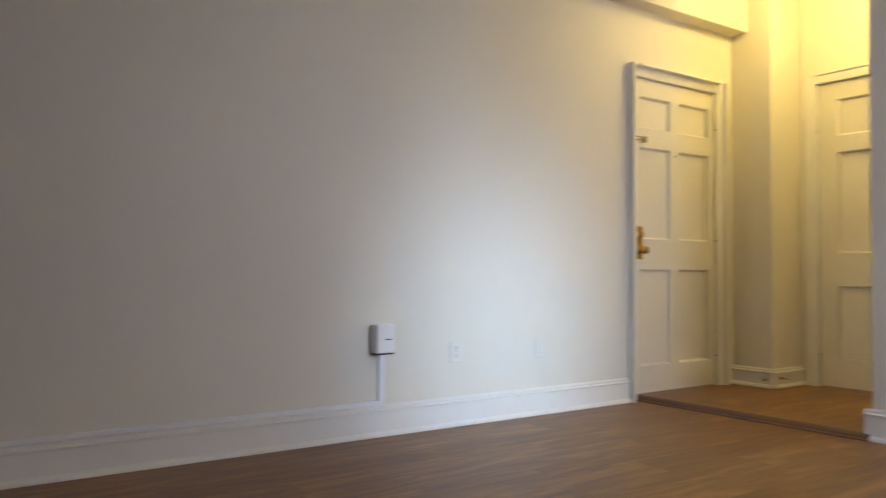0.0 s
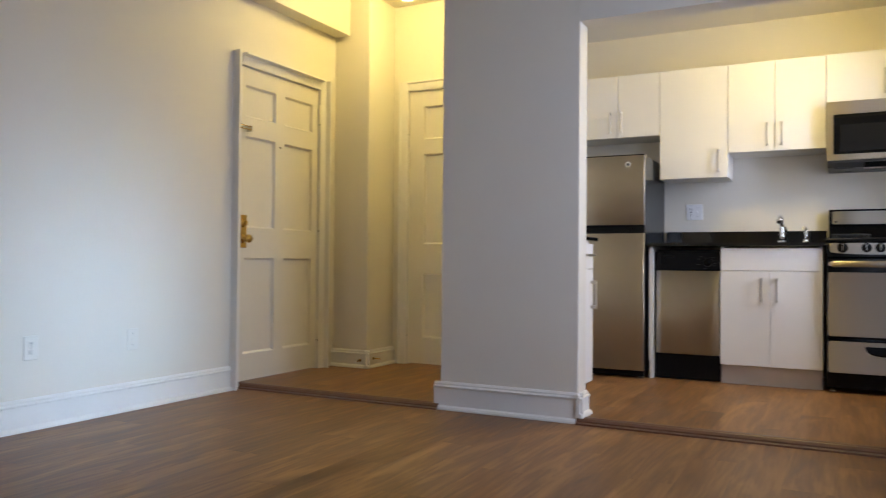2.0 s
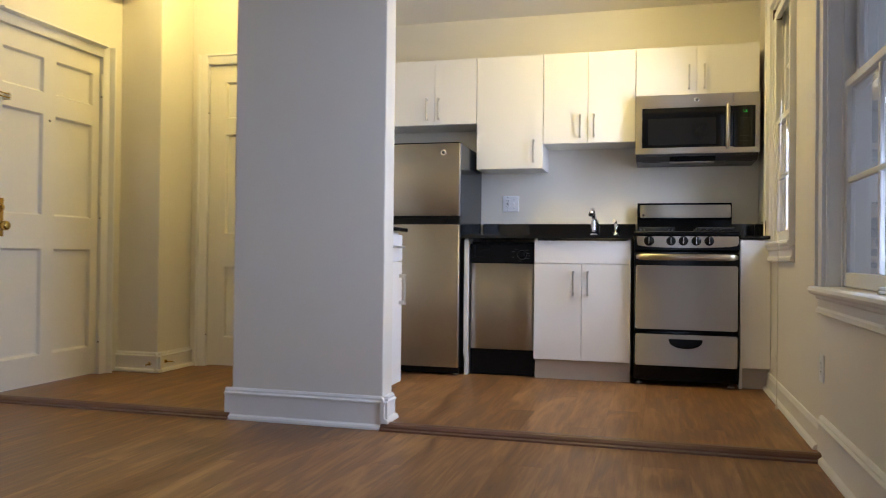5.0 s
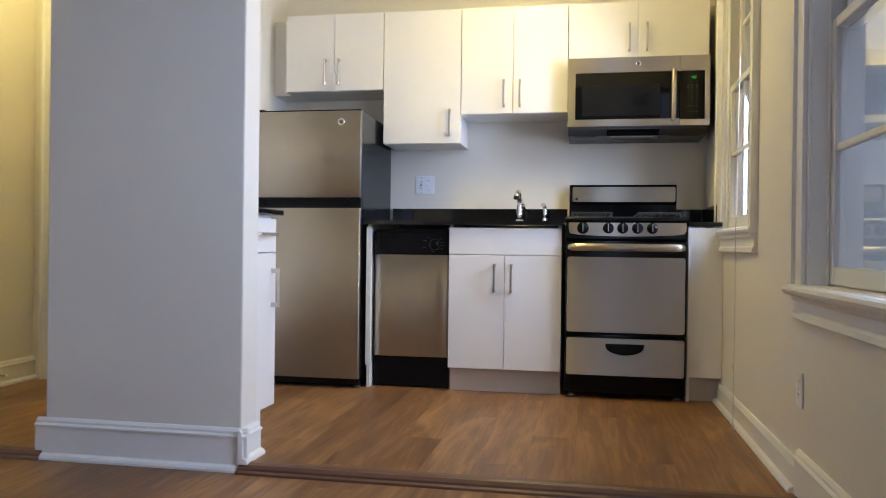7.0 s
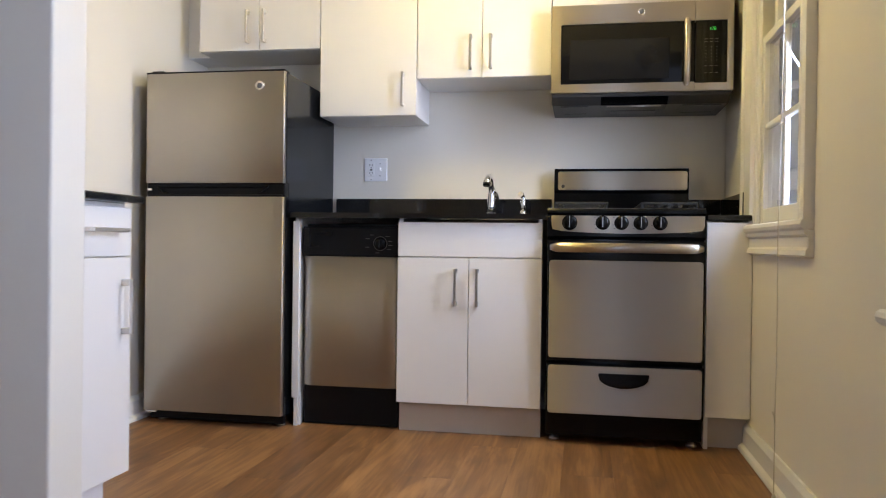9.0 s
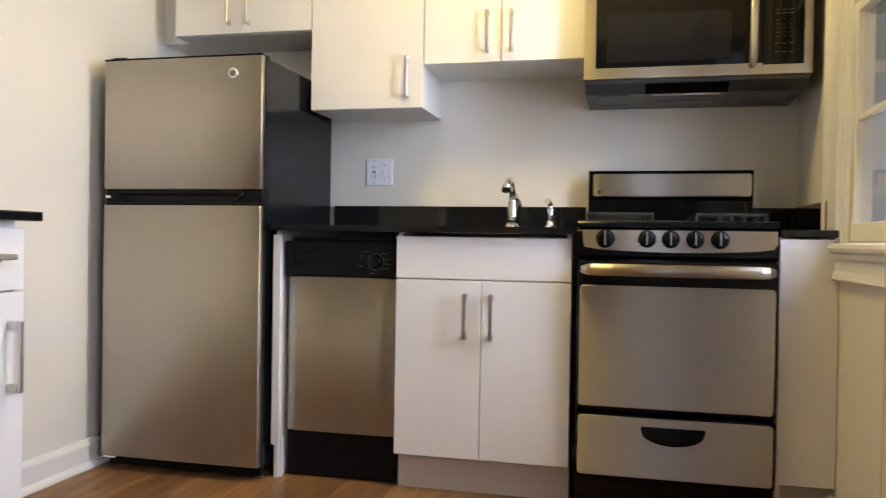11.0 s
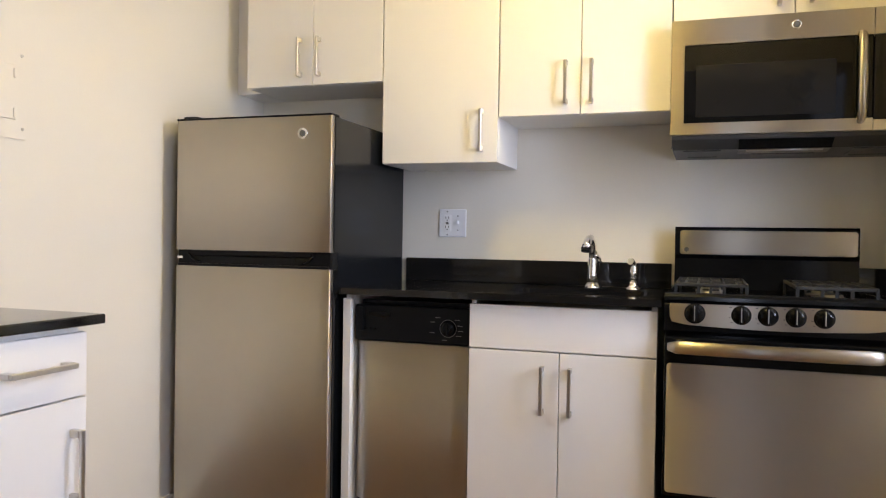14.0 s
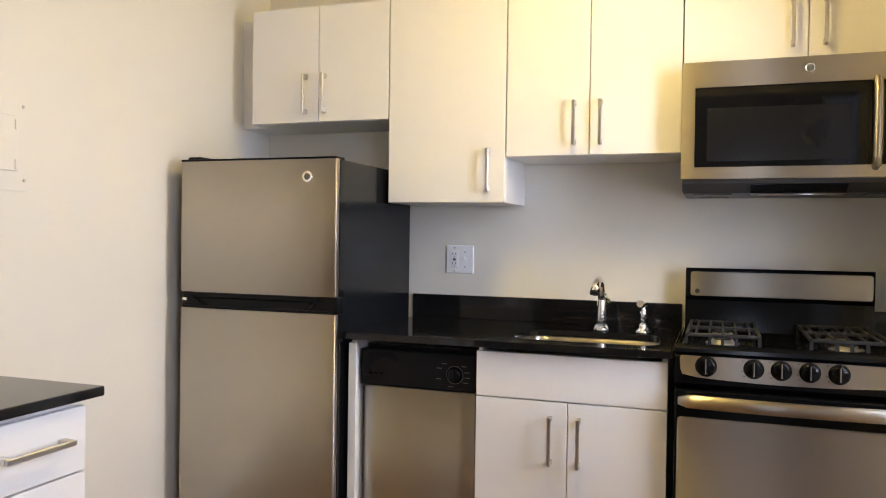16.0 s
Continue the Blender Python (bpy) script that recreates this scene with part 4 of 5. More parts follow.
def grate(y0, y1):
    g = part("grate", bmesh.new(), IRON, rng, "black cast iron grate")
    x0, x1, z = 5.60, 6.03, 1.003
    for a, b in ((y0, y0 + 0.009), (y1 - 0.009, y1)):
        part("side_bar", box(x0, x1, a, b, 0.992, z, 0.002, 1), IRON, g)
    for x in (x0, (x0 + x1) / 2, x1 - 0.009):
        part("cross_bar", box(x, x + 0.009, y0 + 0.009, y1 - 0.009, 0.992, z, 0.002, 1), IRON, g)
    for k in range(5):
        y = y0 + 0.03 + (y1 - y0 - 0.06) * k / 4
        for xa, xb in ((x0 + 0.01, x0 + 0.20), (x0 + 0.228, x1 - 0.01)):
            part("finger", box(xa, xb, y - 0.003, y + 0.003, 0.993, z - 0.001, 0.0015, 1), IRON, g)
    for f in (0.0, 0.31, 0.5, 0.68, 1.0):
        y = y0 + 0.0045 + (y1 - y0 - 0.009) * f
        part("leg", box(x0, x0 + 0.009, y - 0.0045, y + 0.0045, 0.962, 0.993), IRON, g)
        part("leg", box(x1 - 0.009, x1, y - 0.0045, y + 0.0045, 0.962, 0.993), IRON, g)
    for x in (5.715, 5.92):
        y = (y0 + y1) / 2
        bn = part("burner", lathe(bmesh.new(), (x, y, 0.962), (0, 0, 1), ((0, 0.05), (0.003, 0.05), (0.004, 0.034), (0.013, 0.032), (0.013, 0.02))), NICKEL, rng, "bright aluminium burner head")
        part("burner_cap", lathe(bmesh.new(), (x, y, 0.975), (0, 0, 1), ((0, 0.026), (0.004, 0.025), (0.005, 0.018))), IRON, bn)


grate(0.115, 0.33)
grate(-0.235, -0.015)
bm = prism(bmesh.new(), [(6.075, 0.962), (6.088, 1.07), (6.081, 1.082), (6.081, 1.176), (6.088, 1.185), (6.115, 1.185), (6.125, 1.17), (6.125, 0.94), (6.061, 0.94)], "y", RY0 - 0.004, RY1 - 0.005)
bgd = part("backguard", bm, BLACK, rng, "black enamel backguard")
part("backguard_skin", face_plate(-0.254, 0.333, 1.085, 1.172, 6.077, 0.005, 0.010), STEELH, bgd, "stainless steel backguard panel")
part("badge", lathe(bmesh.new(), (6.077, 0.309, 1.102), (-1, 0, 0), ((0, 0.008), (0.001, 0.008), (0.0015, 0.006))), SLOT, bgd)

# ---- over-the-range microwave ----
MX, MY0, MY1, MZ0, MZ1 = 5.781, -0.394, 0.360, 1.482, 1.860
mw = thing("microwave", (6.0, -0.017, 1.45), "stainless steel over-the-range microwave with black glass door", "microwave")
part("body", box(MX + 0.045, BACK - 0.003, MY0 + 0.004, MY1 - 0.003, 1.462, MZ1 - 0.001, 0.003), BLACKM, mw)
SPLIT = -0.2385
mdoor = part("door", slab("x", MX, MX + 0.043, SPLIT + 0.001, MY1, MZ0, MZ1 - 0.001, ((SPLIT - 0.01, 0.319, 1.520, 1.777),)), STEELH, mw, "stainless steel door frame")
part("door_glass", box(MX + 0.003, MX + 0.03, SPLIT + 0.0015, 0.3185, 1.5205, 1.7765, 0.002, 1), DARKGLASS, mdoor, "black glass")
part("window_screen", box(MX + 0.0015, MX + 0.004, -0.135, 0.282, 1.538, 1.709, 0.0005, 1), SCREEN, mdoor, "dark perforated viewing window")
hb = bmesh.new()
tube(hb, [(MX + 0.004, -0.204, 1.780), (MX - 0.022, -0.204, 1.772), (MX - 0.030, -0.204, 1.74), (MX - 0.032, -0.204, 1.645), (MX - 0.030, -0.204, 1.55), (MX - 0.022, -0.204, 1.520), (MX + 0.004, -0.204, 1.513)], [0.012, 0.013, 0.0145, 0.015, 0.0145, 0.013, 0.012], 12)
part("door_handle", hb, STEELH, mdoor, "curved stainless steel bar handle")
mpan = part("control_side", slab("x", MX, MX + 0.043, MY0, SPLIT - 0.001, MZ0, MZ1 - 0.001, ((-0.368, SPLIT + 0.01, 1.514, 1.777),)), STEELH, mw, "stainless steel control surround")
glassp = part("control_glass", box(MX + 0.002, MX + 0.03, -0.3675, SPLIT - 0.0015, 1.5145, 1.7765, 0.002, 1), DARKGLASS, mpan, "black control panel")


def seven(bm, y, z, digit, w=0.006, h=0.012, t=0.0014):
    """One seven-segment digit, its middle at (y, z)."""
    bars = {"a": (0, h / 2, 1), "g": (0, 0, 1), "d": (0, -h / 2, 1), "f": (w / 2, h / 4, 0), "b": (-w / 2, h / 4, 0), "e": (w / 2, -h / 4, 0), "c": (-w / 2, -h / 4, 0)}
    for s in {"1": "bc", "2": "abged", "8": "abcdefg"}[digit]:
        dy, dz, flat = bars[s]
        a, b = (w / 2 - t * 0.4, t / 2) if flat else (t / 2, h / 4 - t * 0.4)
        cube(bm, MX + 0.0008, MX + 0.0018, y + dy - a, y + dy + a, z + dz - b, z + dz + b)


disp = bmesh.new()
seven(disp, -0.296, 1.741, "1")
for dz in (0.003, -0.003):
    cube(disp, MX + 0.0008, MX + 0.0018, -0.3022, -0.3008, 1.741 + dz - 0.0008, 1.741 + dz + 0.0008)
seven(disp, -0.308, 1.741, "2")
seven(disp, -0.318, 1.741, "8")
part("clock_display", disp, LEDS, glassp, "green clock digits")
for r, z in enumerate((1.698, 1.686, 1.664, 1.650, 1.636, 1.622, 1.608, 1.585, 1.556)):
    for c, y in enumerate((-0.282, -0.304, -0.326)):
        wide = 0.006 if r in (0, 1, 7, 8) else 0.002
        part("key_print", box(MX + 0.0012, MX + 0.002, y - wide, y + wide, z - 0.0009, z + 0.0009), GREYP, glassp)
part("badge", lathe(bmesh.new(), (MX + 0.001, -0.018, 1.822), (-1, 0, 0), ((0, 0.015), (0.003, 0.015), (0.0038, 0.013), (0.003, 0.0115)), 28), CHROME, mw, "round chrome badge")
part("badge_mark", lathe(bmesh.new(), (MX - 0.0018, -0.018, 1.822), (-1, 0, 0), ((0, 0.0105), (0.0008, 0.0105), (0.001, 0.004)), 20), GREYP, mw)
pan = part("bottom_pan", prism(bmesh.new(), [(MX + 0.006, MZ0 - 0.002), (MX + 0.035, 1.4615), (BACK - 0.003, 1.4615), (BACK - 0.003, 1.440), (MX + 0.075, 1.440), (MX + 0.014, 1.468)], "y", MY0 + 0.006, MY1 - 0.005), PANGREY, mw, "dark grey painted underside")
part("light_well", prism(bmesh.new(), [(MX + 0.016, 1.4655), (MX + 0.07, 1.4405), (MX + 0.19, 1.4375), (MX + 0.19, 1.4395), (MX + 0.074, 1.4390), (MX + 0.016, 1.4635)], "y", -0.135, 0.145), BLACK, pan, "black recessed grip")
part("well_lip", rod(bmesh.new(), (MX + 0.078, -0.11, 1.4355), (MX + 0.078, 0.12, 1.4355), 0.0035, n=8), NICKEL, pan)
for y0, y1 in ((0.20, 0.32), (-0.36, -0.20)):
    f = part("grease_filter", slab("z", 1.4352, 1.4397, 5.865, 6.06, y0, y1, ((5.88, 6.05, y0 + 0.01, y1 - 0.01),)), PANGREY, mw)
    part("mesh", box(5.881, 6.049, y0 + 0.011, y1 - 0.011, 1.4368, 1.4395), PANGREY, f)
part("lamp_cover", box(5.985, 6.06, -0.10, 0.10, 1.4352, 1.4397, 0.002, 1), FROSTED, mw, "frosted cooktop lamp lens")
for z in (1.452, 1.4465, 1.4605):
    part("rivet", lathe(bmesh.new(), (MX + 0.06, MY1 - 0.004, z), (0, 1, 0), ((0, 0.003), (0.002, 0.002)), 8), SLOT, mw)

# ---- end cabinet behind the pier ----
PX0, PX1, PY0 = PIERT + 0.001, 4.428, 1.497
pen = thing("drawer_cabinet", (4.3, 1.8, KF), "narrow white base cabinet with one drawer and one door", "cabinet", "white kitchen base cabinets")
part("body", box(PX0, PX1 - 0.002, PY0 + 0.022, KLEFT - 0.002, 0.155, 0.9285, 0.001, 1), LAMINATE, pen)
df = part("drawer_front", box(PX0 + 0.002, PX1, PY0, PY0 + 0.019, 0.778, 0.914, 0.0018), LAMINATE, pen)
bar_pull(df, (4.289, PY0, 0.851), "x", (0, -1, 0), 0.165)
dd = part("door", box(PX0 + 0.002, PX1, PY0, PY0 + 0.019, 0.158, 0.774, 0.0018), LAMINATE, pen)
bar_pull(dd, (4.386, PY0, 0.635), "z", (0, -1, 0))
part("toe_kick", box(PX0 + 0.01, 4.335, PY0 + 0.02, PY0 + 0.035, KF, 0.155), LAMINATE, pen)
part("side_panel", box(4.32, 4.335, PY0 + 0.036, KLEFT - 0.03, KF, 0.155), LAMINATE, pen)
ptop = thing("countertop", (4.3, 1.8, CT0), "small black granite top on the drawer cabinet", "countertop")
part("slab", box(PIERT + 0.002, 4.461, 1.477, KLEFT - 0.002, CT0, CT1, 0.0035), GRANITE, ptop)

# ---- electrics ----
def wall_plate(at, face, label, kind="outlet", gang=1, mat=None):
    """A switch or socket plate. face: the unit normal of the wall."""
    n, mat = Vector(face), mat or WHITEP
    u = Vector((0, 0, 1)).cross(n)
    p = thing("wall_plate", at, label, "switch plate" if gang > 1 else "outlet")
    at = Vector(at)

    def slabby(w0, w1, u0, u1, z0, z1, bev=0.001):
        a, b = at + n * w0 + u * u0, at + n * w1 + u * u1
        return box(min(a.x, b.x), max(a.x, b.x), min(a.y, b.y), max(a.y, b.y), at.z + z0, at.z + z1, bev, 1)

    half = 0.0365 if gang == 1 else 0.0595
    pl = part("plate", slabby(0.0, 0.006, -half, half, -0.058, 0.058, 0.003), mat, p)
    for k in range(gang):
        c = 0 if gang == 1 else (0.023, -0.023)[k]
        if kind == "outlet" or (kind == "mixed" and k == 1):
            if kind == "mixed":
                part("socket_block", slabby(0.006, 0.0085, c - 0.0165, c + 0.0165, -0.034, 0.034), mat, p)
                part("test_button", slabby(0.0085, 0.010, c - 0.006, c + 0.006, -0.005, 0.005, 0.0005), GREYP, p)
            for dz in (-0.0195, 0.0195):
                w = 0.0085 if kind == "mixed" else 0.0075
                if kind != "mixed":
                    part("socket_face", slabby(0.006, 0.0075, c - 0.0165, c + 0.0165, dz - 0.014, dz + 0.014), mat, p)
                for du in (-0.0065, 0.0065):
                    part("slot", slabby(w - 0.001, w + 0.0004, c + du - 0.0014, c + du + 0.0014, dz - 0.001, dz + 0.008, 0), SLOT, p)
                part("earth_hole", slabby(w - 0.001, w + 0.0004, c - 0.0022, c + 0.0022, dz - 0.009, dz - 0.005, 0), SLOT, p)
        elif kind == "mixed":
            part("toggle_surround", slabby(0.006, 0.0068, c - 0.007, c + 0.007, -0.014, 0.014, 0), mat, p)
            part("toggle", slabby(0.006, 0.019, c - 0.0045, c + 0.0045, -0.004, 0.010, 0.002), mat, p)
        else:
            part("jack", slabby(0.006, 0.0085, c - 0.008, c + 0.008, -0.008, 0.008), mat, p)
        for dz in (-0.03, 0.03) if kind == "blank" or (kind == "mixed" and k == 0) else ((-0.048, 0.048) if kind == "mixed" else (0.0,)):
            part("screw", slabby(0.006, 0.0072, c - 0.0025, c + 0.0025, dz - 0.0025, dz + 0.0025, 0.0005), GREYP, p)
    return p


wall_plate((BACK - 0.0005, 1.246, 1.193), (-1, 0, 0), "white double plate with a toggle switch and sockets", "mixed", 2)
wall_plate((2.57, NORTH - 0.0005, 0.385), (0, -1, 0), "white duplex outlet plate low on the wall", mat=IVORY)
wall_plate((3.16, NORTH - 0.0005, 0.378), (0, -1, 0), "white cable jack plate low on the wall", "blank", mat=IVORY)
wall_plate((4.078, SOUTH + 0.0005, 0.366), (0, 1, 0), "white duplex outlet plate under the window")

sbox = thing("junction_box", (2.135, NORTH, 0.39), "white surface-mounted cable box with raceway", "cable box")
part("cover", box(2.057, 2.158, NORTH - 0.058, NORTH - 0.001, 0.406, 0.545, 0.005), WHITEP, sbox)
part("label_bar", box(2.105, 2.14, NORTH - 0.0588, NORTH - 0.0578, 0.470, 0.476), GREYP, sbox)
part("base_plate", box(2.055, 2.160, NORTH - 0.05, NORTH - 0.001, 0.399, 0.4055, 0.002, 1), SLOT, sbox)
part("raceway", box(2.094, 2.128, NORTH - 0.016, NORTH - 0.001, 0.172, 0.3985, 0.003), WHITEP, sbox)
part("raceway", box(WEST + 0.001, 2.126, NORTH - 0.017, NORTH - 0.001, 0.1505, 0.1715, 0.003), WHITEP, sbox)

epan = thing("electrical_panel", (4.70, KLEFT, 1.53), "flush electrical panel cover painted over in wall colour", "electrical panel")
part("frame", slab("y", KLEFT - 0.008, KLEFT - 0.0005, 4.50, 4.874, 1.40, 1.66, ((4.55, 4.838, 1.455, 1.615),)), WALL, epan)
pd = part("door", box(4.551, 4.837, KLEFT - 0.011, KLEFT - 0.0005, 1.456, 1.614, 0.001), WALL, epan)
for x, z in ((4.858, 1.645), (4.862, 1.43)):
    part("screw", lathe(bmesh.new(), (x, KLEFT - 0.008, z), (0, -1, 0), ((0, 0.005), (0.003, 0.004))), NICKEL, epan)
for z in (1.59, 1.475):
    part("hinge", box(4.826, 4.834, KLEFT - 0.016, KLEFT - 0.011, z - 0.014, z + 0.014, 0.001, 1), WALL, pd)

# ---- door fittings ----
leafy = NORTH + 0.012
lock = part("lock_plate", box(3.986, 4.058, leafy - 0.004, leafy - 0.0002, 0.888, 1.098, 0.002), BRASS, leaf1, "long brass lock plate")
part("deadbolt", lathe(bmesh.new(), (4.024, leafy - 0.004, 1.045), (0, -1, 0), ((0, 0.026), (0.004, 0.025), (0.010, 0.020), (0.016, 0.018), (0.017, 0.008))), BRASS, leaf1)
part("thumb_turn", box(4.019, 4.029, leafy - 0.04, leafy - 0.018, 1.032, 1.058, 0.003), BRASS, leaf1)
part("door_knob", lathe(bmesh.new(), (4.026, leafy - 0.004, 0.946), (0, -1, 0), ((0, 0.030), (0.006, 0.028), (0.010, 0.014), (0.026, 0.012), (0.032, 0.022), (0.042, 0.027), (0.054, 0.026), (0.062, 0.019), (0.064, 0.008)), 28), BRASS, leaf1, "polished brass knob")
part("bolt_plate", box(3.918, 3.942, NORTH - 0.034, NORTH - 0.0302, 1.497, 1.685, 0.001, 1), NICKEL, door1, "steel swing bar guard plate")
for k in range(6):
    part("chain_link", lathe(bmesh.new(), (3.930, NORTH - 0.034, 1.515 + 0.022 * k), (0, -1, 0), ((0, 0.006), (0.004, 0.006), (0.005, 0.003)), 10), BRASS, door1)
part("swing_bar", tube(bmesh.new(), [(3.935, NORTH - 0.04, 1.662), (4.045, NORTH - 0.032, 1.662), (4.05, NORTH - 0.032, 1.652), (4.045, NORTH - 0.032, 1.642), (3.935, NORTH - 0.04, 1.642)], 0.0035, 8), BRASS, door1)
part("bar_keeper", box(4.042, 4.054, NORTH - 0.035, NORTH + 0.011, 1.632, 1.672, 0.002, 1), NICKEL, leaf1)
part("peephole", lathe(bmesh.new(), (4.385, leafy - 0.0002, 1.577), (0, -1, 0), ((0, 0.007), (0.003, 0.006), (0.002, 0.003))), SLOT, leaf1)
for z in (1.875, 1.10, 0.31):
    part("hinge", rod(bmesh.new(), (4.809, NORTH - 0.002, z - 0.07), (4.809, NORTH - 0.002, z + 0.07), 0.0075, n=12), DOORP, door1, "painted-over butt hinge")
    part("hinge_pin", rod(bmesh.new(), (4.809, NORTH - 0.002, z - 0.078), (4.809, NORTH - 0.002, z - 0.0705), 0.006, n=12), IRON, door1)
for z in (1.845, 0.31):
    part("hinge", rod(bmesh.new(), (ENTRYE - 0.003, 3.231, z - 0.06), (ENTRYE - 0.003, 3.231, z + 0.06), 0.007, n=12), DOORP, door2, "painted-over butt hinge")
    part("hinge_pin", rod(bmesh.new(), (ENTRYE - 0.003, 3.231, z - 0.067), (ENTRYE - 0.003, 3.231, z - 0.0605), 0.0055, n=12), IRON, door2)


def door_stop(a, b):
    s = thing("door_stop", a, "small brass rod door stop on the baseboard", "door stop", "brass door stops")
    a, b = Vector(a), Vector(b)
    w = (b - a).normalized()
    part("flange", lathe(bmesh.new(), a, w, ((0, 0.012), (0.003, 0.012), (0.005, 0.006)), 14), BRASS, s)
    part("rod", rod(bmesh.new(), a + w * 0.004, b - w * 0.011, 0.0042, n=10), BRASS, s)
    part("rubber_tip", lathe(bmesh.new(), b - w * 0.011, w, ((0, 0.007), (0.009, 0.007), (0.011, 0.004)), 12), WHITEP, s)


door_stop((4.9815, 3.40, 0.085), (4.915, 3.40, 0.078))
door_stop((5.06, 3.3365, 0.095), (5.06, 3.262, 0.095))

# ---- blind cord ----
cord = thing("blind_cord", (4.97, SOUTH + 0.045, 0.08), "thin knotted blind cord hanging below the window", "cord")
part("cord", tube(bmesh.new(), [(4.965, SOUTH + 0.03, 2.25), (4.97, SOUTH + 0.045, 0.93), (4.966, SOUTH + 0.047, 0.9), (4.9558, SOUTH + 0.048, 0.5), (4.965, SOUTH + 0.048, 0.3), (4.9559, SOUTH + 0.05, 0.04)], 0.0016, 6), CORD, cord)
part("knot", tube(bmesh.new(), [(4.965, SOUTH + 0.048, 0.28), (4.9658, SOUTH + 0.05, 0.295), (4.965, SOUTH + 0.056, 0.31), (4.9552, SOUTH + 0.05, 0.295), (4.965, SOUTH + 0.048, 0.275)], 0.002, 6), CORD, cord)
part("tassel", lathe(bmesh.new(), (4.9559, SOUTH + 0.05, 0.032), (0, 0, 1), ((0, 0.007), (0.015, 0.006), (0.024, 0.003)), 10), CORD, cord)

# ---- roller blind, rolled up ----
blind = thing("roller_blind", (5.31, SOUTH - 0.02, 2.25), "white blind rolled up under the window head with dark brackets", "blind")
part("roll", rod(bmesh.new(), (W1[0] + 0.045, SOUTH - 0.022, 2.248), (W1[1] - 0.045, SOUTH - 0.022, 2.248), 0.022, n=20), WHITEP, blind)
part("hem_bar", box(W1[0] + 0.05, W1[1] - 0.05, SOUTH - 0.004, SOUTH + 0.002, 2.205, 2.228, 0.002), WHITEP, blind)
for x in (W1[0] + 0.02, W1[1] - 0.043):
    part("bracket", box(x, x + 0.022, SOUTH - 0.045, SOUTH + 0.004, 2.225, 2.281, 0.002, 1), BRACKET, blind, "dark brown metal bracket")

# ---- ceiling lights ----
def ceiling_light(at, r, drop, mat, label):
    x, y, z = at
    c = thing("ceiling_light", at, label, "ceiling light")
    part("base", lathe(bmesh.new(), (x, y, z), (0, 0, -1), ((0, r * 0.75), (0.012, r * 0.75), (0.018, r * 0.62), (0.03, r * 0.6))), NICKEL, c)
    prof = [(0.03, r * 0.6)] + [(0.03 + drop * (1 - math.cos(radians(a))) / 2, r * max(math.sin(radians(a)), 0.02)) for a in range(40, 180, 10)] + [(0.03 + drop, r * 0.02)]
    part("globe", lathe(bmesh.new(), at, (0, 0, -1), prof, 32), mat, c, "lit opal glass globe")


ceiling_light((4.72, 2.88, CEILING), 0.125, 0.17, GLOBE, "lit opal glass globe light on the entry ceiling")
ceiling_light((5.1, 0.6, KCEIL), 0.15, 0.09, DOME, "lit flush dome light on the kitchen ceiling")

# ---- outside ----
ground = structure("ground", slab("z", -3.3, -3.1, -300, 300, -300, 300), ASPHALT, "dark asphalt court below the windows", "ground")
wing = thing("brick_building", (9.0, -5.0, -3.1), "red brick apartment wing with limestone bands and sash windows", "building")
WX = 8.6
opens = [(a, a + 1.1, z, z + 1.6) for a in (-3.3, -5.6, -7.9, -10.2) for z in (-2.2, 0.75, 3.7)]
part("wall", slab("x", WX, WX + 0.35, -12.0, -1.15, -3.1, 6.4, opens), MORTAR, wing)
part("side_wall", slab("y", -1.15, -0.8, WX, 20, -3.1, 6.4), BRICK, wing)
part("roof", box(WX - 0.15, 20, -12.1, -0.75, 6.4, 6.75, 0.03), LIMESTONE, wing)
part("back_fill", box(WX + 0.9, WX + 1.0, -12.0, -1.15, -3.1, 6.4), SLOT, wing)
for a, b, c, d in opens:
    w = part("window", slab("x", WX + 0.12, WX + 0.18, a, b, c, d, ((a + 0.07, b - 0.07, c + 0.07, (c + d) / 2 - 0.03), (a + 0.07, b - 0.07, (c + d) / 2 + 0.03, d - 0.07))), TRIM, wing)
    part("pane", box(WX + 0.14, WX + 0.15, a + 0.06, b - 0.06, c + 0.06, d - 0.06), DARKGLASS, w)
    part("lintel", box(WX - 0.03, WX + 0.1, a - 0.15, b + 0.15, d, d + 0.24, 0.01), LIMESTONE, wing)
    part("sill", box(WX - 0.06, WX + 0.1, a - 0.08, b + 0.08, c - 0.12, c, 0.01), LIMESTONE, wing)
bay = part("bay", box(WX - 0.22, WX + 0.002, -2.03, -1.17, -3.0, 5.6, 0.01), SLATE, wing, "blue-grey panelled bay")
for z0, z1 in ((2.36, 2.50), (1.85, 1.915), (0.90, 0.99), (0.80, 0.822), (-0.6, -0.45), (3.5, 3.6)):
    part("band", box(WX - 0.25, WX - 0.219, -2.05, -1.165, z0, z1, 0.004), LIMESTONE, bay)
for y in (-1.40, -1.68, -1.78, -1.94):
    part("mullion", box(WX - 0.245, WX - 0.2195, y - 0.014, y + 0.014, 0.99, 2.36, 0.003), TRIM, bay)
unit = part("window_unit", box(WX - 0.48, WX - 0.251, -1.96, -1.62, 1.17, 1.34, 0.015), LIMESTONE, bay, "cream window air conditioner")
for k in range(5):
    part("louvre", box(WX - 0.484, WX - 0.479, -1.94, -1.64, 1.19 + 0.028 * k, 1.205 + 0.028 * k), KICK, unit)
for z in (0.1, 3.05):
    part("stone_band", box(WX - 0.04, WX + 0.02, -12.0, -1.15, z, z + 0.22, 0.01), LIMESTONE, wing)


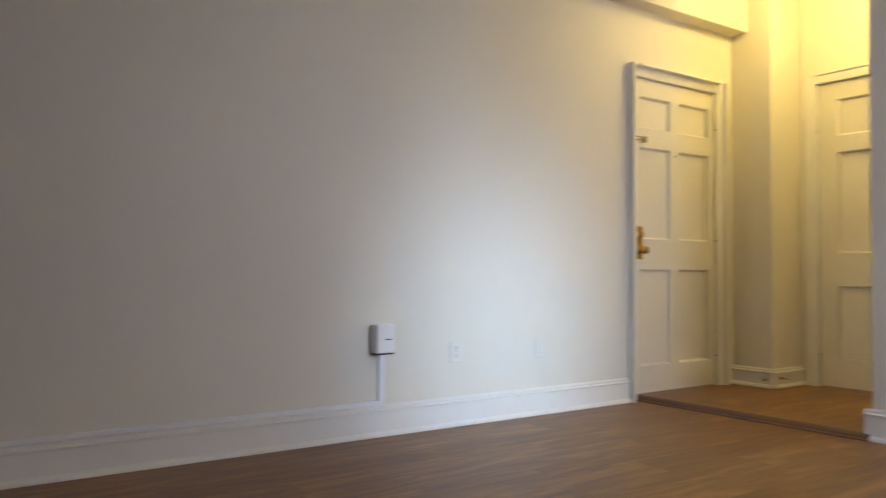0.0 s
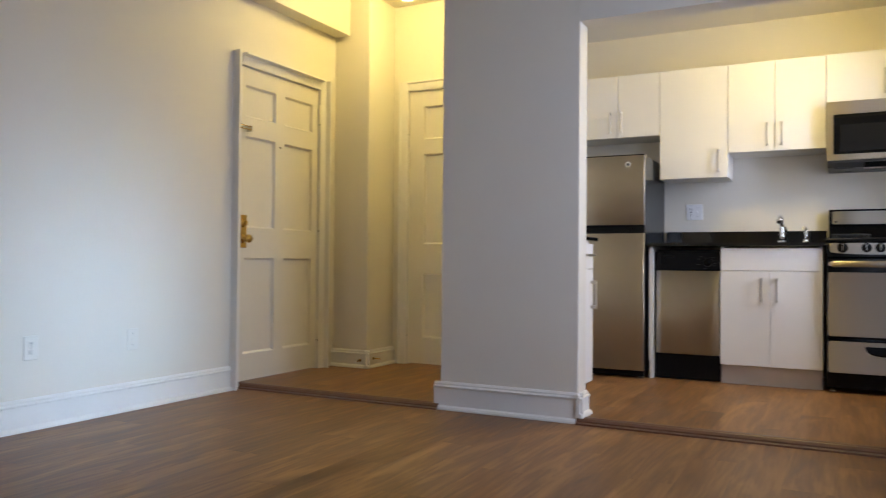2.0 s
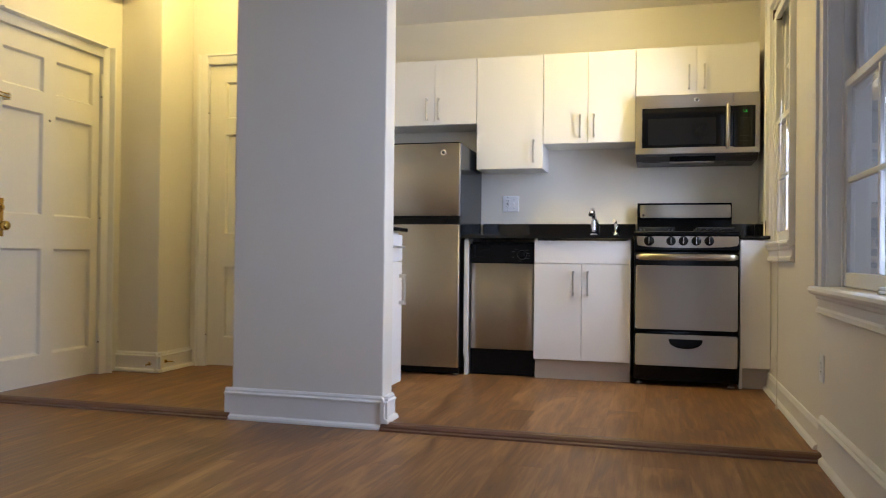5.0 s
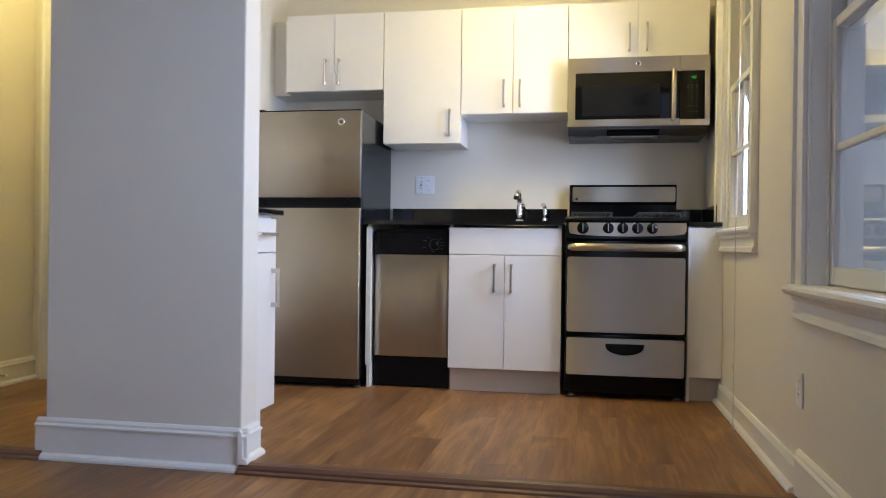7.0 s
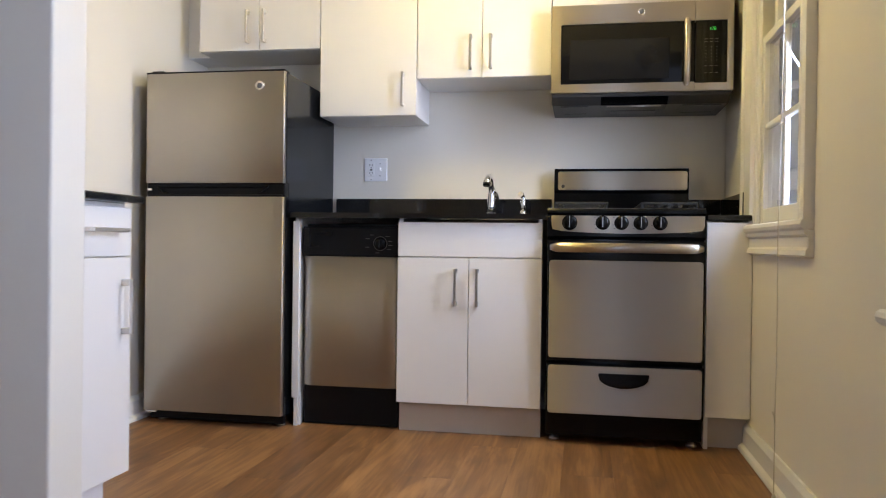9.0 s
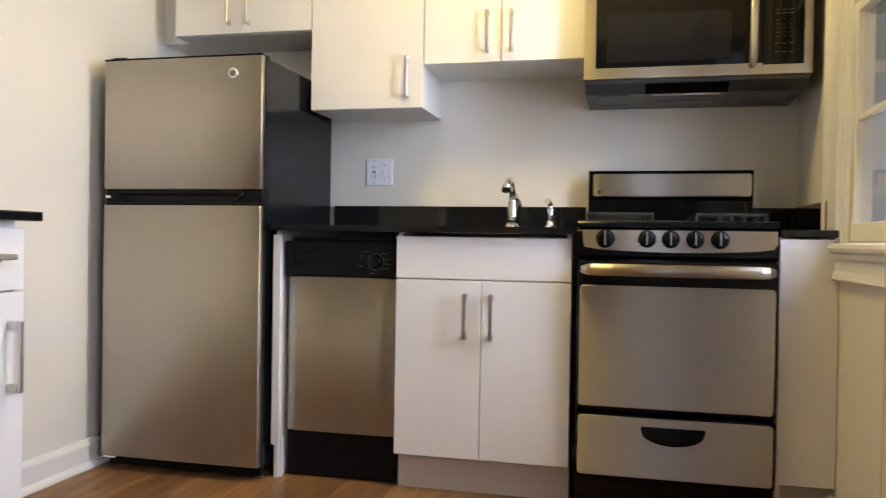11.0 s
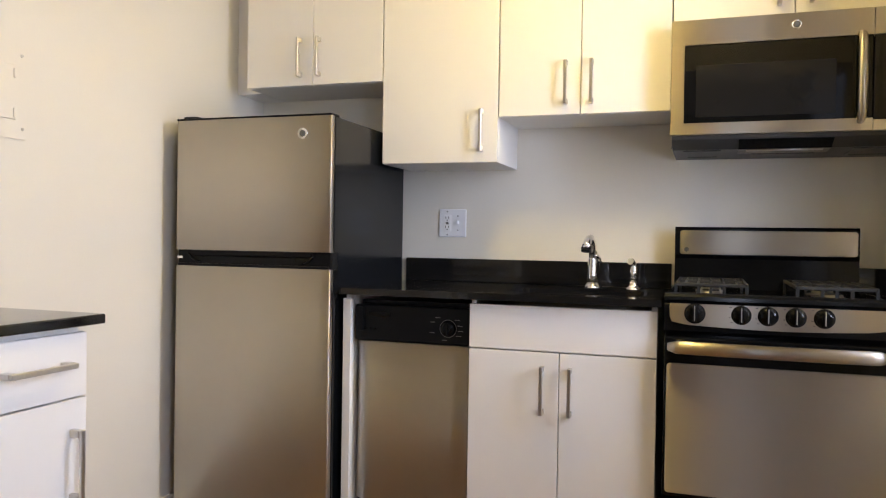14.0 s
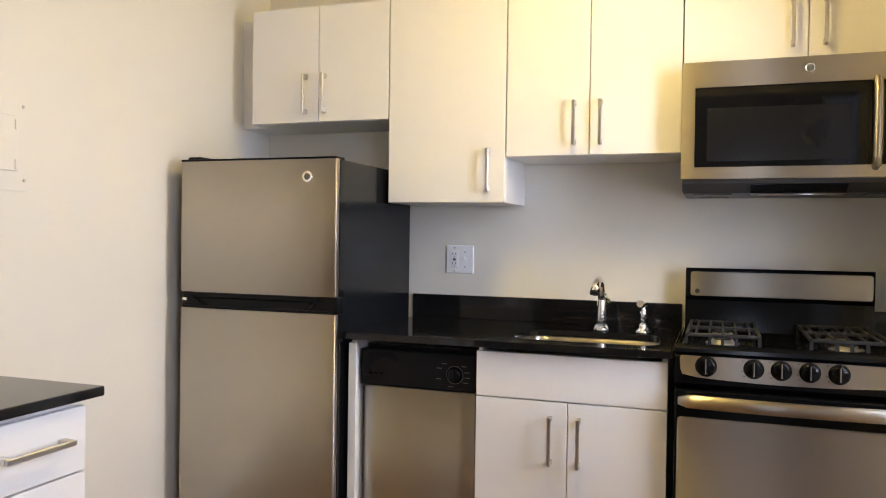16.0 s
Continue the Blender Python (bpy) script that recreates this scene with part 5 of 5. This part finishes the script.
def brick_courses():
    """Stretcher bricks of the wing's face, standing proud of the mortar, left out over openings and bands."""
    verts, faces = [], []
    z, row = -1.0, 0
    while z < 4.2:
        y = -9.0 - (0.115 if row % 2 else 0)
        while y < -1.2:
            y1 = min(y + 0.22, -1.16)
            blocked = any(y1 > a - 0.16 and y < b + 0.16 and z + 0.065 > c - 0.13 and z < d + 0.25 for a, b, c, d in opens) or any(s - 0.07 < z < s + 0.23 for s in (0.1, 3.05))
            if not blocked:
                n = len(verts)
                x = WX - 0.012 - random.random() * 0.004
                verts += [(x, y, z), (x, y1, z), (x, y1, z + 0.065), (x, y, z + 0.065), (WX + 0.01, y, z), (WX + 0.01, y1, z), (WX + 0.01, y1, z + 0.065), (WX + 0.01, y, z + 0.065)]
                faces += [(n, n + 3, n + 2, n + 1), (n, n + 1, n + 5, n + 4), (n + 1, n + 2, n + 6, n + 5), (n + 2, n + 3, n + 7, n + 6), (n + 3, n, n + 4, n + 7)]
            y += 0.23
        z += 0.075
        row += 1
    me = bpy.data.meshes.new("brick_courses")
    me.from_pydata([Vector(v) - wing.location for v in verts], [], faces)
    me.materials.append(BRICK)
    ob = new("brick_courses", me)
    ob.parent = wing
    return tagged(ob, kind="stuff")


brick_courses()
far = thing("far_building", (3.0, -14.0, -3.1), "pale brick building across the court", "building")
part("wall", slab("y", -14.5, -14.0, -12, 8.4, -3.1, 5.5, [(a, a + 1.1, z, z + 1.6) for a in (-9, -6, -3, 0, 3, 6) for z in (-2.2, 0.75, 3.4)]), BRICK, far)
part("roof", box(-12.2, 8.6, -20, -13.9, 5.5, 5.8, 0.03), LIMESTONE, far)
for a in (-9, -6, -3, 0, 3, 6):
    for z in (-2.2, 0.75, 3.4):
        w = part("window", slab("y", -14.25, -14.2, a, a + 1.1, z, z + 1.6, ((a + 0.07, a + 1.03, z + 0.07, z + 0.77), (a + 0.07, a + 1.03, z + 0.83, z + 1.53))), TRIM, far)
        part("pane", box(a + 0.05, a + 1.05, -14.24, -14.22, z + 0.05, z + 1.55), DARKGLASS, w)

# ---- floors ----
def reducer(y0, y1):
    bm = prism(bmesh.new(), [(STEP - 0.052, 0.0), (STEP - 0.05, 0.008), (STEP - 0.036, 0.012), (STEP - 0.034, 0.019), (STEP - 0.022, KF - 0.001), (STEP - 0.008, KF + 0.004), (STEP + 0.02, KF + 0.003), (STEP + 0.026, KF), (STEP + 0.026, 0.0)], "y", y0, y1)
    return structure("trim", bm, REDUCER, "dark stained wooden threshold reducer", "threshold")


reducer(SOUTH + 0.001, PIER0 - 0.001)
reducer(PIER1 + 0.001, NORTH - 0.001)


def plank_floor(name, label, x0, x1, y0, y1, z, wide, holes=()):
    """Laminate boards along x over a dark base; joints a hair open."""
    fl = thing(name, (x0, y0, z - 0.02), label, "floor", kind="structure")
    part("underlay", box(x0, x1, y0, y1, z - 0.1, z - 0.009), SLOT, fl)
    y, row = y0, 0
    while y < y1 - 0.005:
        ya, yb = y, min(y + wide, y1)
        x = x0 - (0.37 * row % 1.0) * 1.21
        while x < x1:
            a, b = max(x, x0), min(x + 1.21, x1)
            if b - a > 0.02 and not any(a >= h[0] and b <= h[1] and ya >= h[2] and yb <= h[3] for h in holes):
                cut = [(a, b)]
                for h in holes:
                    if ya < h[3] and yb > h[2]:
                        cut = [(p, q) for s, e in cut for p, q in ((s, min(e, h[0])), (max(s, h[1]), e)) if q - p > 0.01]
                for p, q in cut:
                    part("plank", box(p + 0.00015, q - 0.00015, ya + 0.00015, yb - 0.00015, z - 0.009, z), FLOORX, fl)
            x += 1.21
        y += wide
        row += 1
    return fl


plank_floor("floor", "brown wood-look laminate plank floor of the living room", WEST, STEP - 0.0, SOUTH, NORTH, 0.0, 0.178)
plank_floor("floor", "brown wood-look laminate plank floor of the kitchen", STEP + 0.004, BACK, SOUTH, KLEFT, KF, 0.178)
plank_floor("floor", "brown wood-look laminate plank floor of the entry", STEP + 0.004, ENTRYE + 0.12, PIER1, NORTH + 0.1, KF, 0.178)
